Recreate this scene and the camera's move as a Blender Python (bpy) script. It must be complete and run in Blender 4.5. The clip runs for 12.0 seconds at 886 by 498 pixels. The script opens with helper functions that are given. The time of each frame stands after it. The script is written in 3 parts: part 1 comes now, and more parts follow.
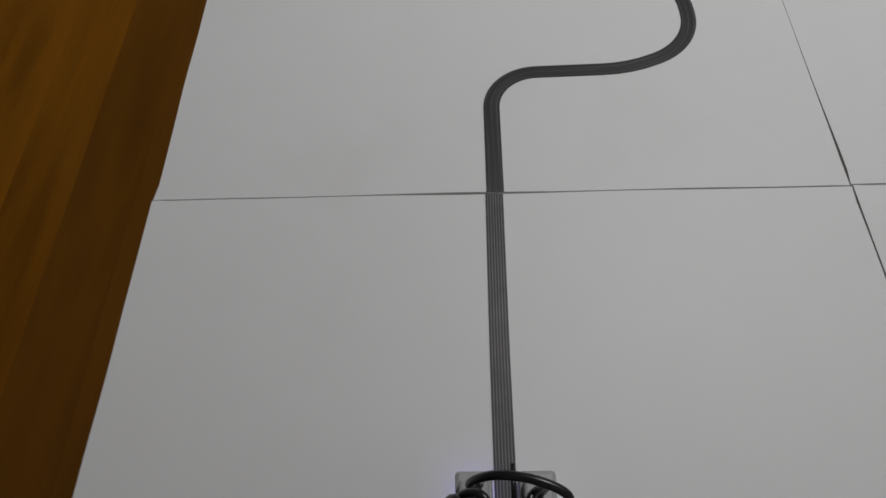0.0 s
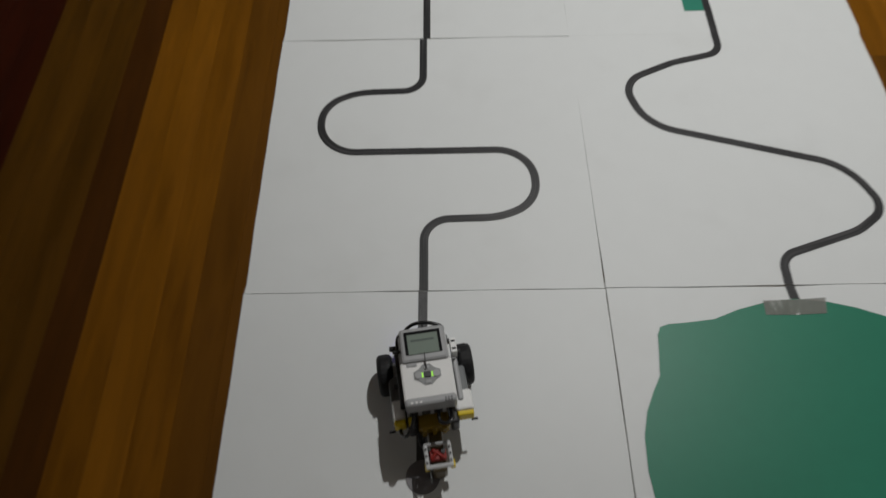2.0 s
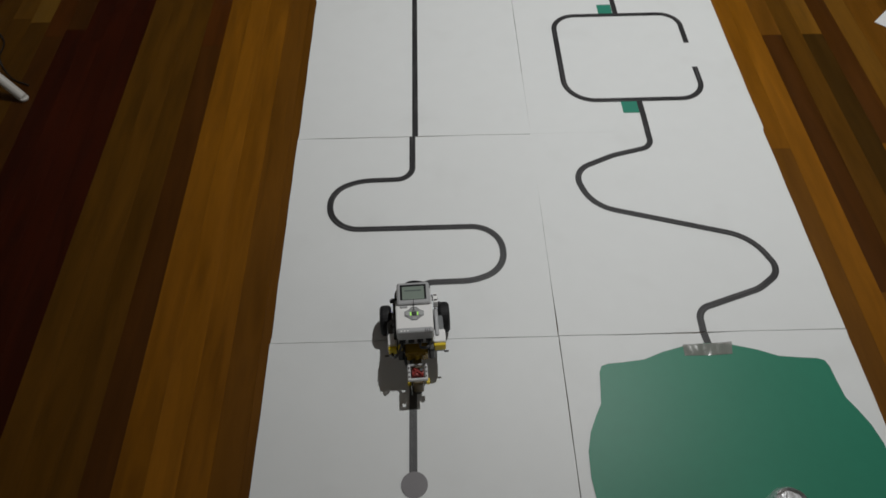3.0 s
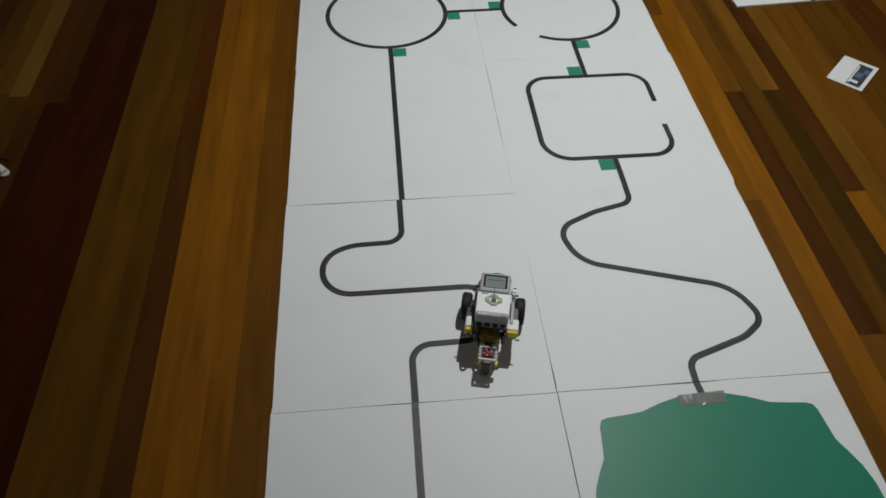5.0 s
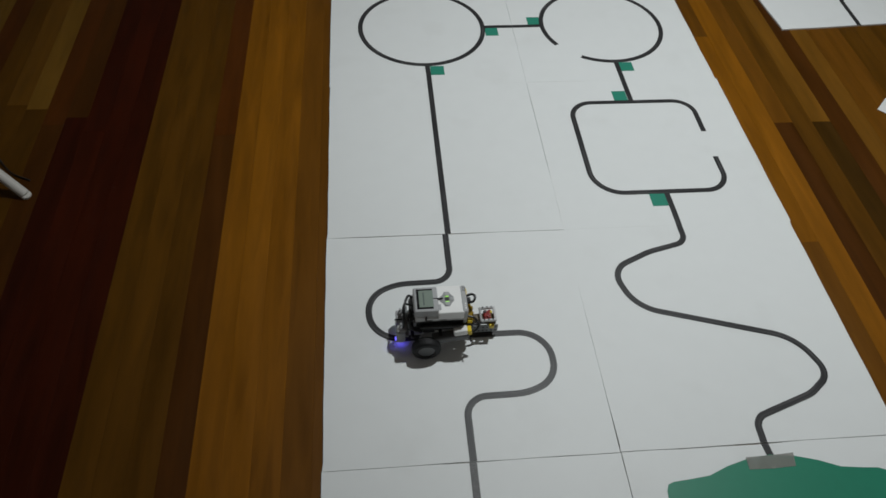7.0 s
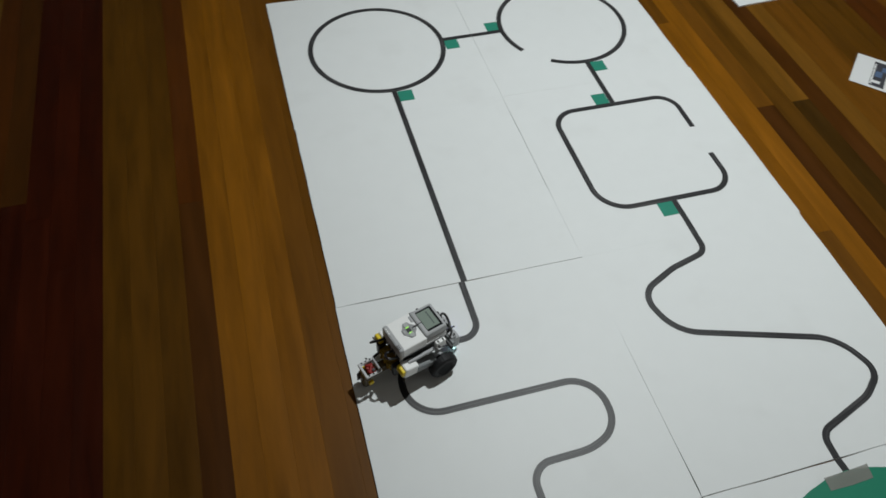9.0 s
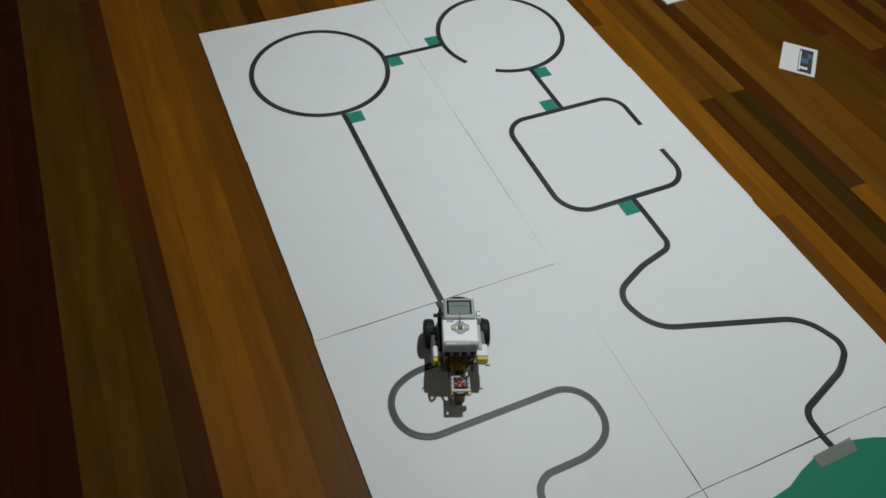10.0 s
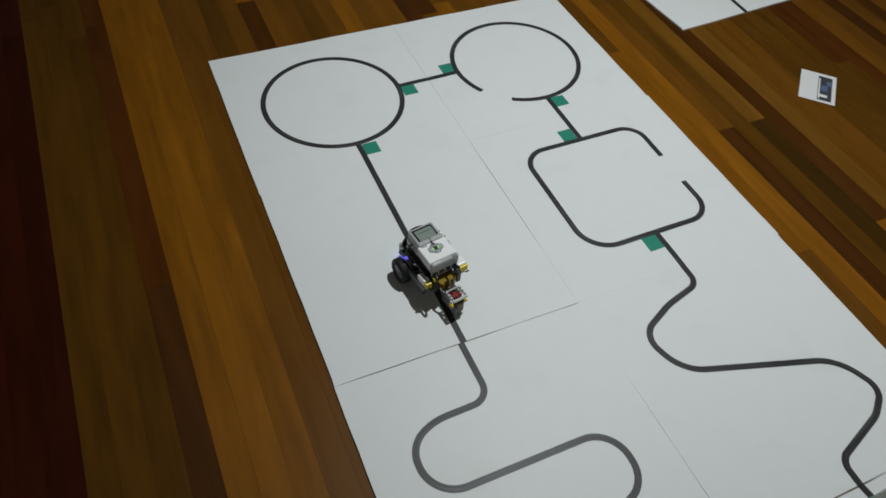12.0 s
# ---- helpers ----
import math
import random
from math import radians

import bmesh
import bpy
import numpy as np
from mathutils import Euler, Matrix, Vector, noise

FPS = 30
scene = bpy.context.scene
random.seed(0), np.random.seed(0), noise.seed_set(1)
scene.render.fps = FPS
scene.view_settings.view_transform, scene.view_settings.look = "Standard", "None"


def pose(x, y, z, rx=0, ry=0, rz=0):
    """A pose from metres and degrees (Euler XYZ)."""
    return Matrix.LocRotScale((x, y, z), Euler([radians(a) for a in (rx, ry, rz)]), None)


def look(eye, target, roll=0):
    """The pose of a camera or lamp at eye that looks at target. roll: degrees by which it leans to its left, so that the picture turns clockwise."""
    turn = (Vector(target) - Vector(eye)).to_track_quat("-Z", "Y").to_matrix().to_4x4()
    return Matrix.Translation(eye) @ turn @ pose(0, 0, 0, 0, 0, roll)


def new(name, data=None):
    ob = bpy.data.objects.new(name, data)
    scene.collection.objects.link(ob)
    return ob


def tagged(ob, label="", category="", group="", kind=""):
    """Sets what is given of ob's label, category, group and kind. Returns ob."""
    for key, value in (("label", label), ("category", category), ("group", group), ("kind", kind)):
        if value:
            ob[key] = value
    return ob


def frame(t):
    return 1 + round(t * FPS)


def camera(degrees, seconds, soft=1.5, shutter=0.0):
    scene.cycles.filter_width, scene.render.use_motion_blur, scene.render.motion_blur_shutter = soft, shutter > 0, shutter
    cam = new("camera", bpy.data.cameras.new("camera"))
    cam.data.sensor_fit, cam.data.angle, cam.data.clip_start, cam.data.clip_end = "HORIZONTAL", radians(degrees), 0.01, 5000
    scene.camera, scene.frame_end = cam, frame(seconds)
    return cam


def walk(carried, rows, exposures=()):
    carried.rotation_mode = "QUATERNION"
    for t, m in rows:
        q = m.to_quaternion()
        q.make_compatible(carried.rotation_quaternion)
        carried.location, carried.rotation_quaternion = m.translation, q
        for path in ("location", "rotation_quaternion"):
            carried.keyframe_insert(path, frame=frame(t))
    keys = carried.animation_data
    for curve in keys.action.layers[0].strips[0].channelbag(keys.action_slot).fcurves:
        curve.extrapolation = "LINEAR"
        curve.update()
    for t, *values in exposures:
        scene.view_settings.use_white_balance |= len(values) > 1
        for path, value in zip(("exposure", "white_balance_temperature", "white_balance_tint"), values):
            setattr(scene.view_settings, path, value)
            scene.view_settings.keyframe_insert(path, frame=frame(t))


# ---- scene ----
cam = camera(62.1, 12.0, soft=1.6, shutter=0.4)
PATH = [
    (0, (-0.324, -0.381, 0.507), (-0.393, 0.698, -1.176), -4.2),
    (0.5, (-0.331, -0.422, 0.46), (-0.353, 0.781, -1.137), 0.2),
    (1, (-0.316, -0.442, 0.49), (-0.292, 0.771, -1.1), -0.6),
    (1.2, (-0.314, -0.444, 0.518), (-0.276, 0.801, -1.047), -0.4),
    (1.5, (-0.279, -0.477, 0.704), (-0.239, 0.69, -0.919), -1.0),
    (1.7, (-0.282, -0.522, 0.859), (-0.226, 0.593, -0.8), 2.1),
    (2, (-0.256, -0.587, 1.068), (-0.274, 0.474, -0.627), -1.8),
    (2.2, (-0.261, -0.645, 1.17), (-0.197, 0.494, -0.473), 1.0),
    (2.5, (-0.249, -0.723, 1.255), (-0.157, 0.463, -0.353), 2.2),
    (3, (-0.249, -0.776, 1.327), (-0.231, 0.436, -0.264), -0.8),
    (3.2, (-0.277, -0.774, 1.337), (-0.213, 0.457, -0.239), 0.8),
    (4.8, (-0.314, -0.773, 1.375), (-0.213, 0.492, -0.171), -0.2),
    (5, (-0.326, -0.768, 1.369), (-0.192, 0.54, -0.138), 0.9),
    (5.5, (-0.351, -0.713, 1.387), (-0.199, 0.585, -0.127), 3.4),
    (6, (-0.382, -0.662, 1.401), (-0.255, 0.68, -0.077), 2.9),
    (6.5, (-0.435, -0.62, 1.387), (-0.302, 0.705, -0.106), 2.8),
    (7, (-0.471, -0.599, 1.387), (-0.296, 0.673, -0.146), 3.7),
    (7.2, (-0.482, -0.588, 1.383), (-0.315, 0.694, -0.143), 3.3),
    (8.8, (-0.633, -0.362, 1.35), (-0.298, 0.843, -0.211), 3.0),
    (9, (-0.669, -0.331, 1.38), (-0.27, 0.844, -0.187), 3.75),
    (9.5, (-0.722, -0.284, 1.376), (-0.192, 0.867, -0.172), 4.5),
    (10, (-0.747, -0.27, 1.376), (-0.168, 0.861, -0.168), 4.7),
    (10.5, (-0.762, -0.258, 1.376), (-0.148, 0.879, -0.15), 4.7),
    (11, (-0.759, -0.252, 1.385), (-0.14, 0.883, -0.141), 4.3),
    (11.5, (-0.775, -0.231, 1.382), (-0.153, 0.904, -0.142), 4.3),
    (12, (-0.772, -0.166, 1.378), (-0.171, 0.976, -0.15), 5.15),
]
EXPOSURES = [(0.0, -0.05, 6600, 17), (1.0, -0.05, 6570, 17), (2.0, -0.02, 6680, 13), (3.0, 0.03, 6620, 13), (5.0, 0.05, 6500, 11), (6.5, 0.03, 6380, 10), (9.0, 0.24, 6350, 8), (9.5, 0.21, 6350, 8), (10.0, 0.08, 6340, 8), (12.0, 0.06, 6340, 8)]
walk(cam, [(t, look(eye, target, roll)) for t, eye, target, roll in PATH], EXPOSURES)

# ---- light: one small ceiling downlight above the field, its bounce off a pale room, and an added fill lamp in an invented window ----
world = bpy.data.worlds.new("world")
scene.world = world
world.use_nodes = True
world.node_tree.nodes["Background"].inputs["Color"].default_value = (0.8, 0.9, 1.0, 1)
world.node_tree.nodes["Background"].inputs["Strength"].default_value = 0.02

bulb = bpy.data.lights.new("ceiling_downlight", "SPOT")
bulb.energy, bulb.shadow_soft_size, bulb.color = 174.0, 0.03, (0.965, 1.0, 0.985)
bulb.spot_size, bulb.spot_blend = radians(114), 1.0
new("ceiling_downlight", bulb).location = (0.48, 1.1, 2.62)

# the made-up window in the east wall: y from, y to, sill, head
FILL_WIN = (-1.9, -0.6, 0.85, 2.05)
# fill lamp added to lift the shadows; no such source is known
fill_lamp = bpy.data.lights.new("window_sky", "AREA")
fill_lamp.shape, fill_lamp.size, fill_lamp.size_y = "RECTANGLE", FILL_WIN[1] - FILL_WIN[0] - 0.1, FILL_WIN[3] - FILL_WIN[2] - 0.1
fill_lamp.energy, fill_lamp.color = 4.8, (1.0, 1.0, 0.93)
new("window_sky", fill_lamp).matrix_basis = pose(3.23, (FILL_WIN[0] + FILL_WIN[1]) / 2, (FILL_WIN[2] + FILL_WIN[3]) / 2, 90, 0, 90)


# ---- materials ----
def mat(name, colour, rough=0.5, metal=0.0, vary=0.0, scale=60.0, bump=0.0, bump_scale=400.0, emit=None, strength=0.0, coat=0.0, spec=0.5):
    """A material with two scales of tone and a fine relief."""
    m = bpy.data.materials.new(name)
    m.use_nodes = True
    n, l = m.node_tree.nodes, m.node_tree.links
    b = n["Principled BSDF"]
    b.inputs["Roughness"].default_value, b.inputs["Metallic"].default_value = rough, metal
    b.inputs["Base Color"].default_value = (*colour, 1)
    b.inputs["Coat Weight"].default_value = coat
    b.inputs["Specular IOR Level"].default_value = spec
    if emit:
        b.inputs["Emission Color"].default_value, b.inputs["Emission Strength"].default_value = (*emit, 1), strength
    co = n.new("ShaderNodeTexCoord")
    if vary:
        big, small, mix, ramp = n.new("ShaderNodeTexNoise"), n.new("ShaderNodeTexNoise"), n.new("ShaderNodeMath"), n.new("ShaderNodeMix")
        big.inputs["Scale"].default_value, small.inputs["Scale"].default_value = scale, scale * 9
        mix.operation = "ADD"
        l.new(co.outputs["Object"], big.inputs["Vector"])
        l.new(co.outputs["Object"], small.inputs["Vector"])
        l.new(big.outputs["Fac"], mix.inputs[0])
        l.new(small.outputs["Fac"], mix.inputs[1])
        half = n.new("ShaderNodeMath")
        half.operation = "MULTIPLY"
        half.inputs[1].default_value = 0.5
        l.new(mix.outputs[0], half.inputs[0])
        ramp.data_type = "RGBA"
        ramp.inputs["A"].default_value = (*[c * (1 - vary) for c in colour], 1)
        ramp.inputs["B"].default_value = (*[min(1, c * (1 + vary)) for c in colour], 1)
        l.new(half.outputs[0], ramp.inputs["Factor"])
        l.new(ramp.outputs["Result"], b.inputs["Base Color"])
    if bump:
        grain, bp = n.new("ShaderNodeTexNoise"), n.new("ShaderNodeBump")
        grain.inputs["Scale"].default_value = bump_scale
        bp.inputs["Strength"].default_value, bp.inputs["Distance"].default_value = bump, 0.001
        l.new(co.outputs["Object"], grain.inputs["Vector"])
        l.new(grain.outputs["Fac"], bp.inputs["Height"])
        l.new(bp.outputs["Normal"], b.inputs["Normal"])
    return m


def wood(name, dark, light):
    """Varnished hardwood: long grain along y, broad figure and fine pores, offset from plank to plank."""
    m = bpy.data.materials.new(name)
    m.use_nodes = True
    n, l = m.node_tree.nodes, m.node_tree.links
    b = n["Principled BSDF"]
    co, info, add, sq = n.new("ShaderNodeTexCoord"), n.new("ShaderNodeObjectInfo"), n.new("ShaderNodeVectorMath"), n.new("ShaderNodeMapping")
    mul = n.new("ShaderNodeMath")
    mul.operation, mul.inputs[1].default_value = "MULTIPLY", 37.0
    l.new(info.outputs["Random"], mul.inputs[0])
    l.new(co.outputs["Object"], add.inputs[0])
    l.new(mul.outputs[0], add.inputs[1])
    l.new(add.outputs[0], sq.inputs["Vector"])
    sq.inputs["Scale"].default_value = (1.0, 0.1, 1.0)
    figure, pores, broad = n.new("ShaderNodeTexNoise"), n.new("ShaderNodeTexNoise"), n.new("ShaderNodeTexNoise")
    figure.inputs["Scale"].default_value, figure.inputs["Detail"].default_value, figure.inputs["Distortion"].default_value = 38.0, 5.0, 0.6
    pores.inputs["Scale"].default_value, pores.inputs["Detail"].default_value = 330.0, 3.0
    broad.inputs["Scale"].default_value, broad.inputs["Detail"].default_value, broad.inputs["Distortion"].default_value = 15.0, 1.0, 0.8
    for t in (figure, pores, broad):
        l.new(sq.outputs[0], t.inputs["Vector"])
    a1, a2, a3 = n.new("ShaderNodeMath"), n.new("ShaderNodeMath"), n.new("ShaderNodeMath")
    a1.operation, a1.inputs[1].default_value, a1.inputs[2].default_value = "MULTIPLY_ADD", 0.95, -0.25
    a2.operation, a2.inputs[1].default_value = "MULTIPLY_ADD", 0.2
    a3.operation, a3.inputs[1].default_value = "MULTIPLY_ADD", 0.55
    l.new(figure.outputs["Fac"], a1.inputs[0])
    l.new(pores.outputs["Fac"], a2.inputs[0])
    l.new(a1.outputs[0], a2.inputs[2])
    l.new(broad.outputs["Fac"], a3.inputs[0])
    l.new(a2.outputs[0], a3.inputs[2])
    shift = n.new("ShaderNodeMath")
    shift.operation, shift.inputs[1].default_value, shift.inputs[2].default_value = "MULTIPLY_ADD", 0.22, -0.235
    l.new(info.outputs["Random"], shift.inputs[0])
    tot = n.new("ShaderNodeMath")
    l.new(a3.outputs[0], tot.inputs[0])
    l.new(shift.outputs[0], tot.inputs[1])
    mix = n.new("ShaderNodeMix")
    mix.data_type = "RGBA"
    mix.inputs["A"].default_value, mix.inputs["B"].default_value = (*dark, 1), (*light, 1)
    l.new(tot.outputs[0], mix.inputs["Factor"])
    l.new(mix.outputs["Result"], b.inputs["Base Color"])
    rg = n.new("ShaderNodeMath")
    rg.operation, rg.inputs[1].default_value, rg.inputs[2].default_value = "MULTIPLY_ADD", 0.2, 0.3
    l.new(broad.outputs["Fac"], rg.inputs[0])
    l.new(rg.outputs[0], b.inputs["Roughness"])
    bp = n.new("ShaderNodeBump")
    bp.inputs["Strength"].default_value, bp.inputs["Distance"].default_value = 0.12, 0.001
    l.new(pores.outputs["Fac"], bp.inputs["Height"])
    l.new(bp.outputs["Normal"], b.inputs["Normal"])
    b.inputs["Specular IOR Level"].default_value = 0.14
    return m


def board_paint():
    """White painted sheet with a satin sheen, faint smudges and scuffs."""
    m = mat("white_board_paint", (0.77, 0.79, 0.79), 0.5, spec=0.32, vary=0.035, scale=2.2, bump=0.05, bump_scale=900.0)
    n, l = m.node_tree.nodes, m.node_tree.links
    b = n["Principled BSDF"]
    geo, smudge, ramp, mul = n.new("ShaderNodeNewGeometry"), n.new("ShaderNodeTexNoise"), n.new("ShaderNodeMapRange"), n.new("ShaderNodeMix")
    smudge.inputs["Scale"].default_value, smudge.inputs["Detail"].default_value = 5.5, 4.0
    l.new(geo.outputs["Position"], smudge.inputs["Vector"])
    l.new(smudge.outputs["Fac"], ramp.inputs["Value"])
    ramp.inputs["From Min"].default_value, ramp.inputs["From Max"].default_value = 0.56, 0.8
    ramp.inputs["To Min"].default_value, ramp.inputs["To Max"].default_value = 0.0, 0.2
    mul.data_type = "RGBA"
    src = b.inputs["Base Color"].links[0].from_socket
    l.new(ramp.outputs["Result"], mul.inputs["Factor"])
    l.new(src, mul.inputs["A"])
    mul.inputs["B"].default_value = (0.55, 0.55, 0.53, 1)
    l.new(mul.outputs["Result"], b.inputs["Base Color"])
    return m


def tape_black():
    """Dark grey line with fine lengthwise streaks."""
    m = mat("dark_line", (0.035, 0.035, 0.038), 0.44, bump=0.05, spec=0.33)
    n, l = m.node_tree.nodes, m.node_tree.links
    b = n["Principled BSDF"]
    uv, mp, wv, nz, mix, fac = (n.new(k) for k in ("ShaderNodeUVMap", "ShaderNodeMapping", "ShaderNodeTexNoise", "ShaderNodeTexNoise", "ShaderNodeMix", "ShaderNodeMath"))
    uv.uv_map = "UVMap"
    mp.inputs["Scale"].default_value = (420.0, 6.0, 1.0)
    wv.inputs["Scale"].default_value, wv.inputs["Detail"].default_value = 1.0, 1.0
    nz.inputs["Scale"].default_value = 14.0
    l.new(uv.outputs["UV"], mp.inputs["Vector"])
    l.new(mp.outputs[0], wv.inputs["Vector"])
    l.new(uv.outputs["UV"], nz.inputs["Vector"])
    fac.operation = "MULTIPLY"
    sharp = n.new("ShaderNodeMapRange")
    sharp.inputs["From Min"].default_value, sharp.inputs["From Max"].default_value = 0.48, 0.66
    l.new(wv.outputs["Fac"], sharp.inputs["Value"])
    l.new(sharp.outputs["Result"], fac.inputs[0])
    l.new(nz.outputs["Fac"], fac.inputs[1])
    mix.data_type = "RGBA"
    mix.inputs["A"].default_value, mix.inputs["B"].default_value = (0.023, 0.023, 0.025, 1), (0.115, 0.113, 0.115, 1)
    l.new(fac.outputs[0], mix.inputs["Factor"])
    l.new(mix.outputs["Result"], b.inputs["Base Color"])
    return m


def tape_ribbed():
    """The same dark line laid in narrow parallel runs, with pale hairlines between them."""
    m = mat("ribbed_dark_line", (0.035, 0.035, 0.038), 0.44, bump=0.05, spec=0.33)
    n, l = m.node_tree.nodes, m.node_tree.links
    uv, sep, wave, sharp, worn, keep, mix = (n.new(k) for k in ("ShaderNodeUVMap", "ShaderNodeSeparateXYZ", "ShaderNodeMath", "ShaderNodeMapRange", "ShaderNodeTexNoise", "ShaderNodeMath", "ShaderNodeMix"))
    uv.uv_map = "UVMap"
    l.new(uv.outputs["UV"], sep.inputs[0])
    turn = n.new("ShaderNodeMath")
    turn.operation, turn.inputs[1].default_value = "MULTIPLY", 2 * math.pi / 0.0021
    l.new(sep.outputs["X"], turn.inputs[0])
    wave.operation = "SINE"
    l.new(turn.outputs[0], wave.inputs[0])
    sharp.inputs["From Min"].default_value, sharp.inputs["From Max"].default_value = 0.15, 1.0
    l.new(wave.outputs[0], sharp.inputs["Value"])
    worn.inputs["Scale"].default_value, worn.inputs["Detail"].default_value = 45.0, 3.0
    l.new(uv.outputs["UV"], worn.inputs["Vector"])
    keep.operation = "MULTIPLY"
    l.new(sharp.outputs["Result"], keep.inputs[0])
    l.new(worn.outputs["Fac"], keep.inputs[1])
    mix.data_type = "RGBA"
    mix.inputs["A"].default_value, mix.inputs["B"].default_value = (0.03, 0.03, 0.032, 1), (0.33, 0.325, 0.33, 1)
    l.new(keep.outputs[0], mix.inputs["Factor"])
    l.new(mix.outputs["Result"], n["Principled BSDF"].inputs["Base Color"])
    return m


def clear_tape():
    m = bpy.data.materials.new("clear_tape")
    m.use_nodes = True
    n, l = m.node_tree.nodes, m.node_tree.links
    b = n["Principled BSDF"]
    b.inputs["Base Color"].default_value = (0.34, 0.335, 0.31, 1)
    b.inputs["Roughness"].default_value = 0.24
    see, mix, nz, bp = n.new("ShaderNodeBsdfTransparent"), n.new("ShaderNodeMixShader"), n.new("ShaderNodeTexNoise"), n.new("ShaderNodeBump")
    co = n.new("ShaderNodeTexCoord")
    nz.inputs["Scale"].default_value = 21.0
    bp.inputs["Strength"].default_value, bp.inputs["Distance"].default_value = 0.8, 0.011
    l.new(co.outputs["Object"], nz.inputs["Vector"])
    l.new(nz.outputs["Fac"], bp.inputs["Height"])
    l.new(bp.outputs["Normal"], b.inputs["Normal"])
    mix.inputs["Fac"].default_value = 0.46
    l.new(see.outputs[0], mix.inputs[1])
    l.new(b.outputs[0], mix.inputs[2])
    l.new(mix.outputs[0], n["Material Output"].inputs["Surface"])
    return m


M = {
    "board": board_paint(),
    "line": tape_black(),
    "ribbed": tape_ribbed(),
    "disc": mat("grey_disc", (0.2, 0.19, 0.2), 0.5, vary=0.08, scale=40),
    "green": mat("green_sheet", (0.014, 0.205, 0.122), 0.45, spec=0.36, vary=0.1, scale=5, bump=0.04),
    "tag": mat("green_tag", (0.03, 0.24, 0.165), 0.5, spec=0.25, vary=0.1, scale=30),
    "clear": clear_tape(),
    "wall": mat("wall_paint", (0.85, 0.85, 0.84), 0.7, vary=0.04, scale=3, bump=0.05),
    "ceiling": mat("ceiling_paint", (0.88, 0.88, 0.88), 0.8, vary=0.03, scale=3),
    "sub": mat("dark_gap", (0.012, 0.008, 0.006), 0.9, vary=0.3, scale=20),
    "white": mat("white_plastic", (0.87, 0.87, 0.86), 0.32, vary=0.03, scale=30),
    "led_glint": mat("cyan_white_led", (0.7, 0.9, 0.9), 0.3, emit=(0.45, 1.0, 0.95), strength=2.2),
    "pale": mat("pale_grey_plastic", (0.58, 0.585, 0.59), 0.34, vary=0.03, scale=30),
    "grey": mat("light_grey_plastic", (0.4, 0.405, 0.415), 0.36, vary=0.04, scale=30),
    "mid": mat("mid_grey_plastic", (0.2, 0.21, 0.215), 0.36, vary=0.05, scale=30),
    "hub": mat("wheel_grey_plastic", (0.105, 0.108, 0.112), 0.36, vary=0.08, scale=60),
    "pad": mat("pad_grey_plastic", (0.28, 0.285, 0.29), 0.36, vary=0.05, scale=30),
    "dark": mat("dark_grey_plastic", (0.03, 0.031, 0.033), 0.35, vary=0.1, scale=40),
    "black": mat("black_plastic", (0.012, 0.012, 0.013), 0.32, vary=0.1, scale=40),
    "rubber": mat("black_rubber", (0.011, 0.011, 0.012), 0.6, vary=0.2, scale=60, bump=0.12, spec=0.3),
    "rim": mat("matt_black_rim", (0.006, 0.006, 0.007), 0.7, spec=0.15),
    "screen": mat("lcd_glass", (0.245, 0.3, 0.26), 0.12, vary=0.04, scale=30, coat=0.6),
    "lcd_ink": mat("lcd_ink", (0.14, 0.17, 0.155), 0.2),
    "yellow": mat("yellow_plastic", (0.75, 0.55, 0.012), 0.35, vary=0.06, scale=40),
    "gold": mat("amber_plastic", (0.27, 0.17, 0.009), 0.25, vary=0.25, scale=60),
    "red": mat("red_plastic", (0.27, 0.018, 0.014), 0.35, vary=0.12, scale=60),
    "brown": mat("brown_plastic", (0.085, 0.056, 0.014), 0.4, vary=0.2, scale=60),
    "led_blue": mat("blue_led", (0.1, 0.1, 0.6), 0.3, emit=(0.14, 0.11, 1.0), strength=3.6),
    "led_white": mat("white_led", (0.7, 0.8, 0.9), 0.3, emit=(0.5, 0.8, 1.0), strength=0.2),
    "led_green": mat("green_button_light", (0.25, 0.36, 0.12), 0.3, emit=(0.35, 1.0, 0.05), strength=0.75),
    "foil": mat("crumpled_foil", (0.8, 0.81, 0.83), 0.3, metal=1.0, vary=0.08, scale=60, bump=0.9, bump_scale=130),
    "leg": mat("white_enamel", (0.66, 0.64, 0.6), 0.35, vary=0.06, scale=15),
    "print_dark": mat("photo_dark", (0.06, 0.06, 0.07), 0.25, vary=0.5, scale=90),
    "print_blue": mat("photo_blue", (0.1, 0.15, 0.26), 0.25, vary=0.3, scale=90),
    "paper": mat("photo_paper", (0.76, 0.77, 0.77), 0.3, vary=0.03, scale=40),
}
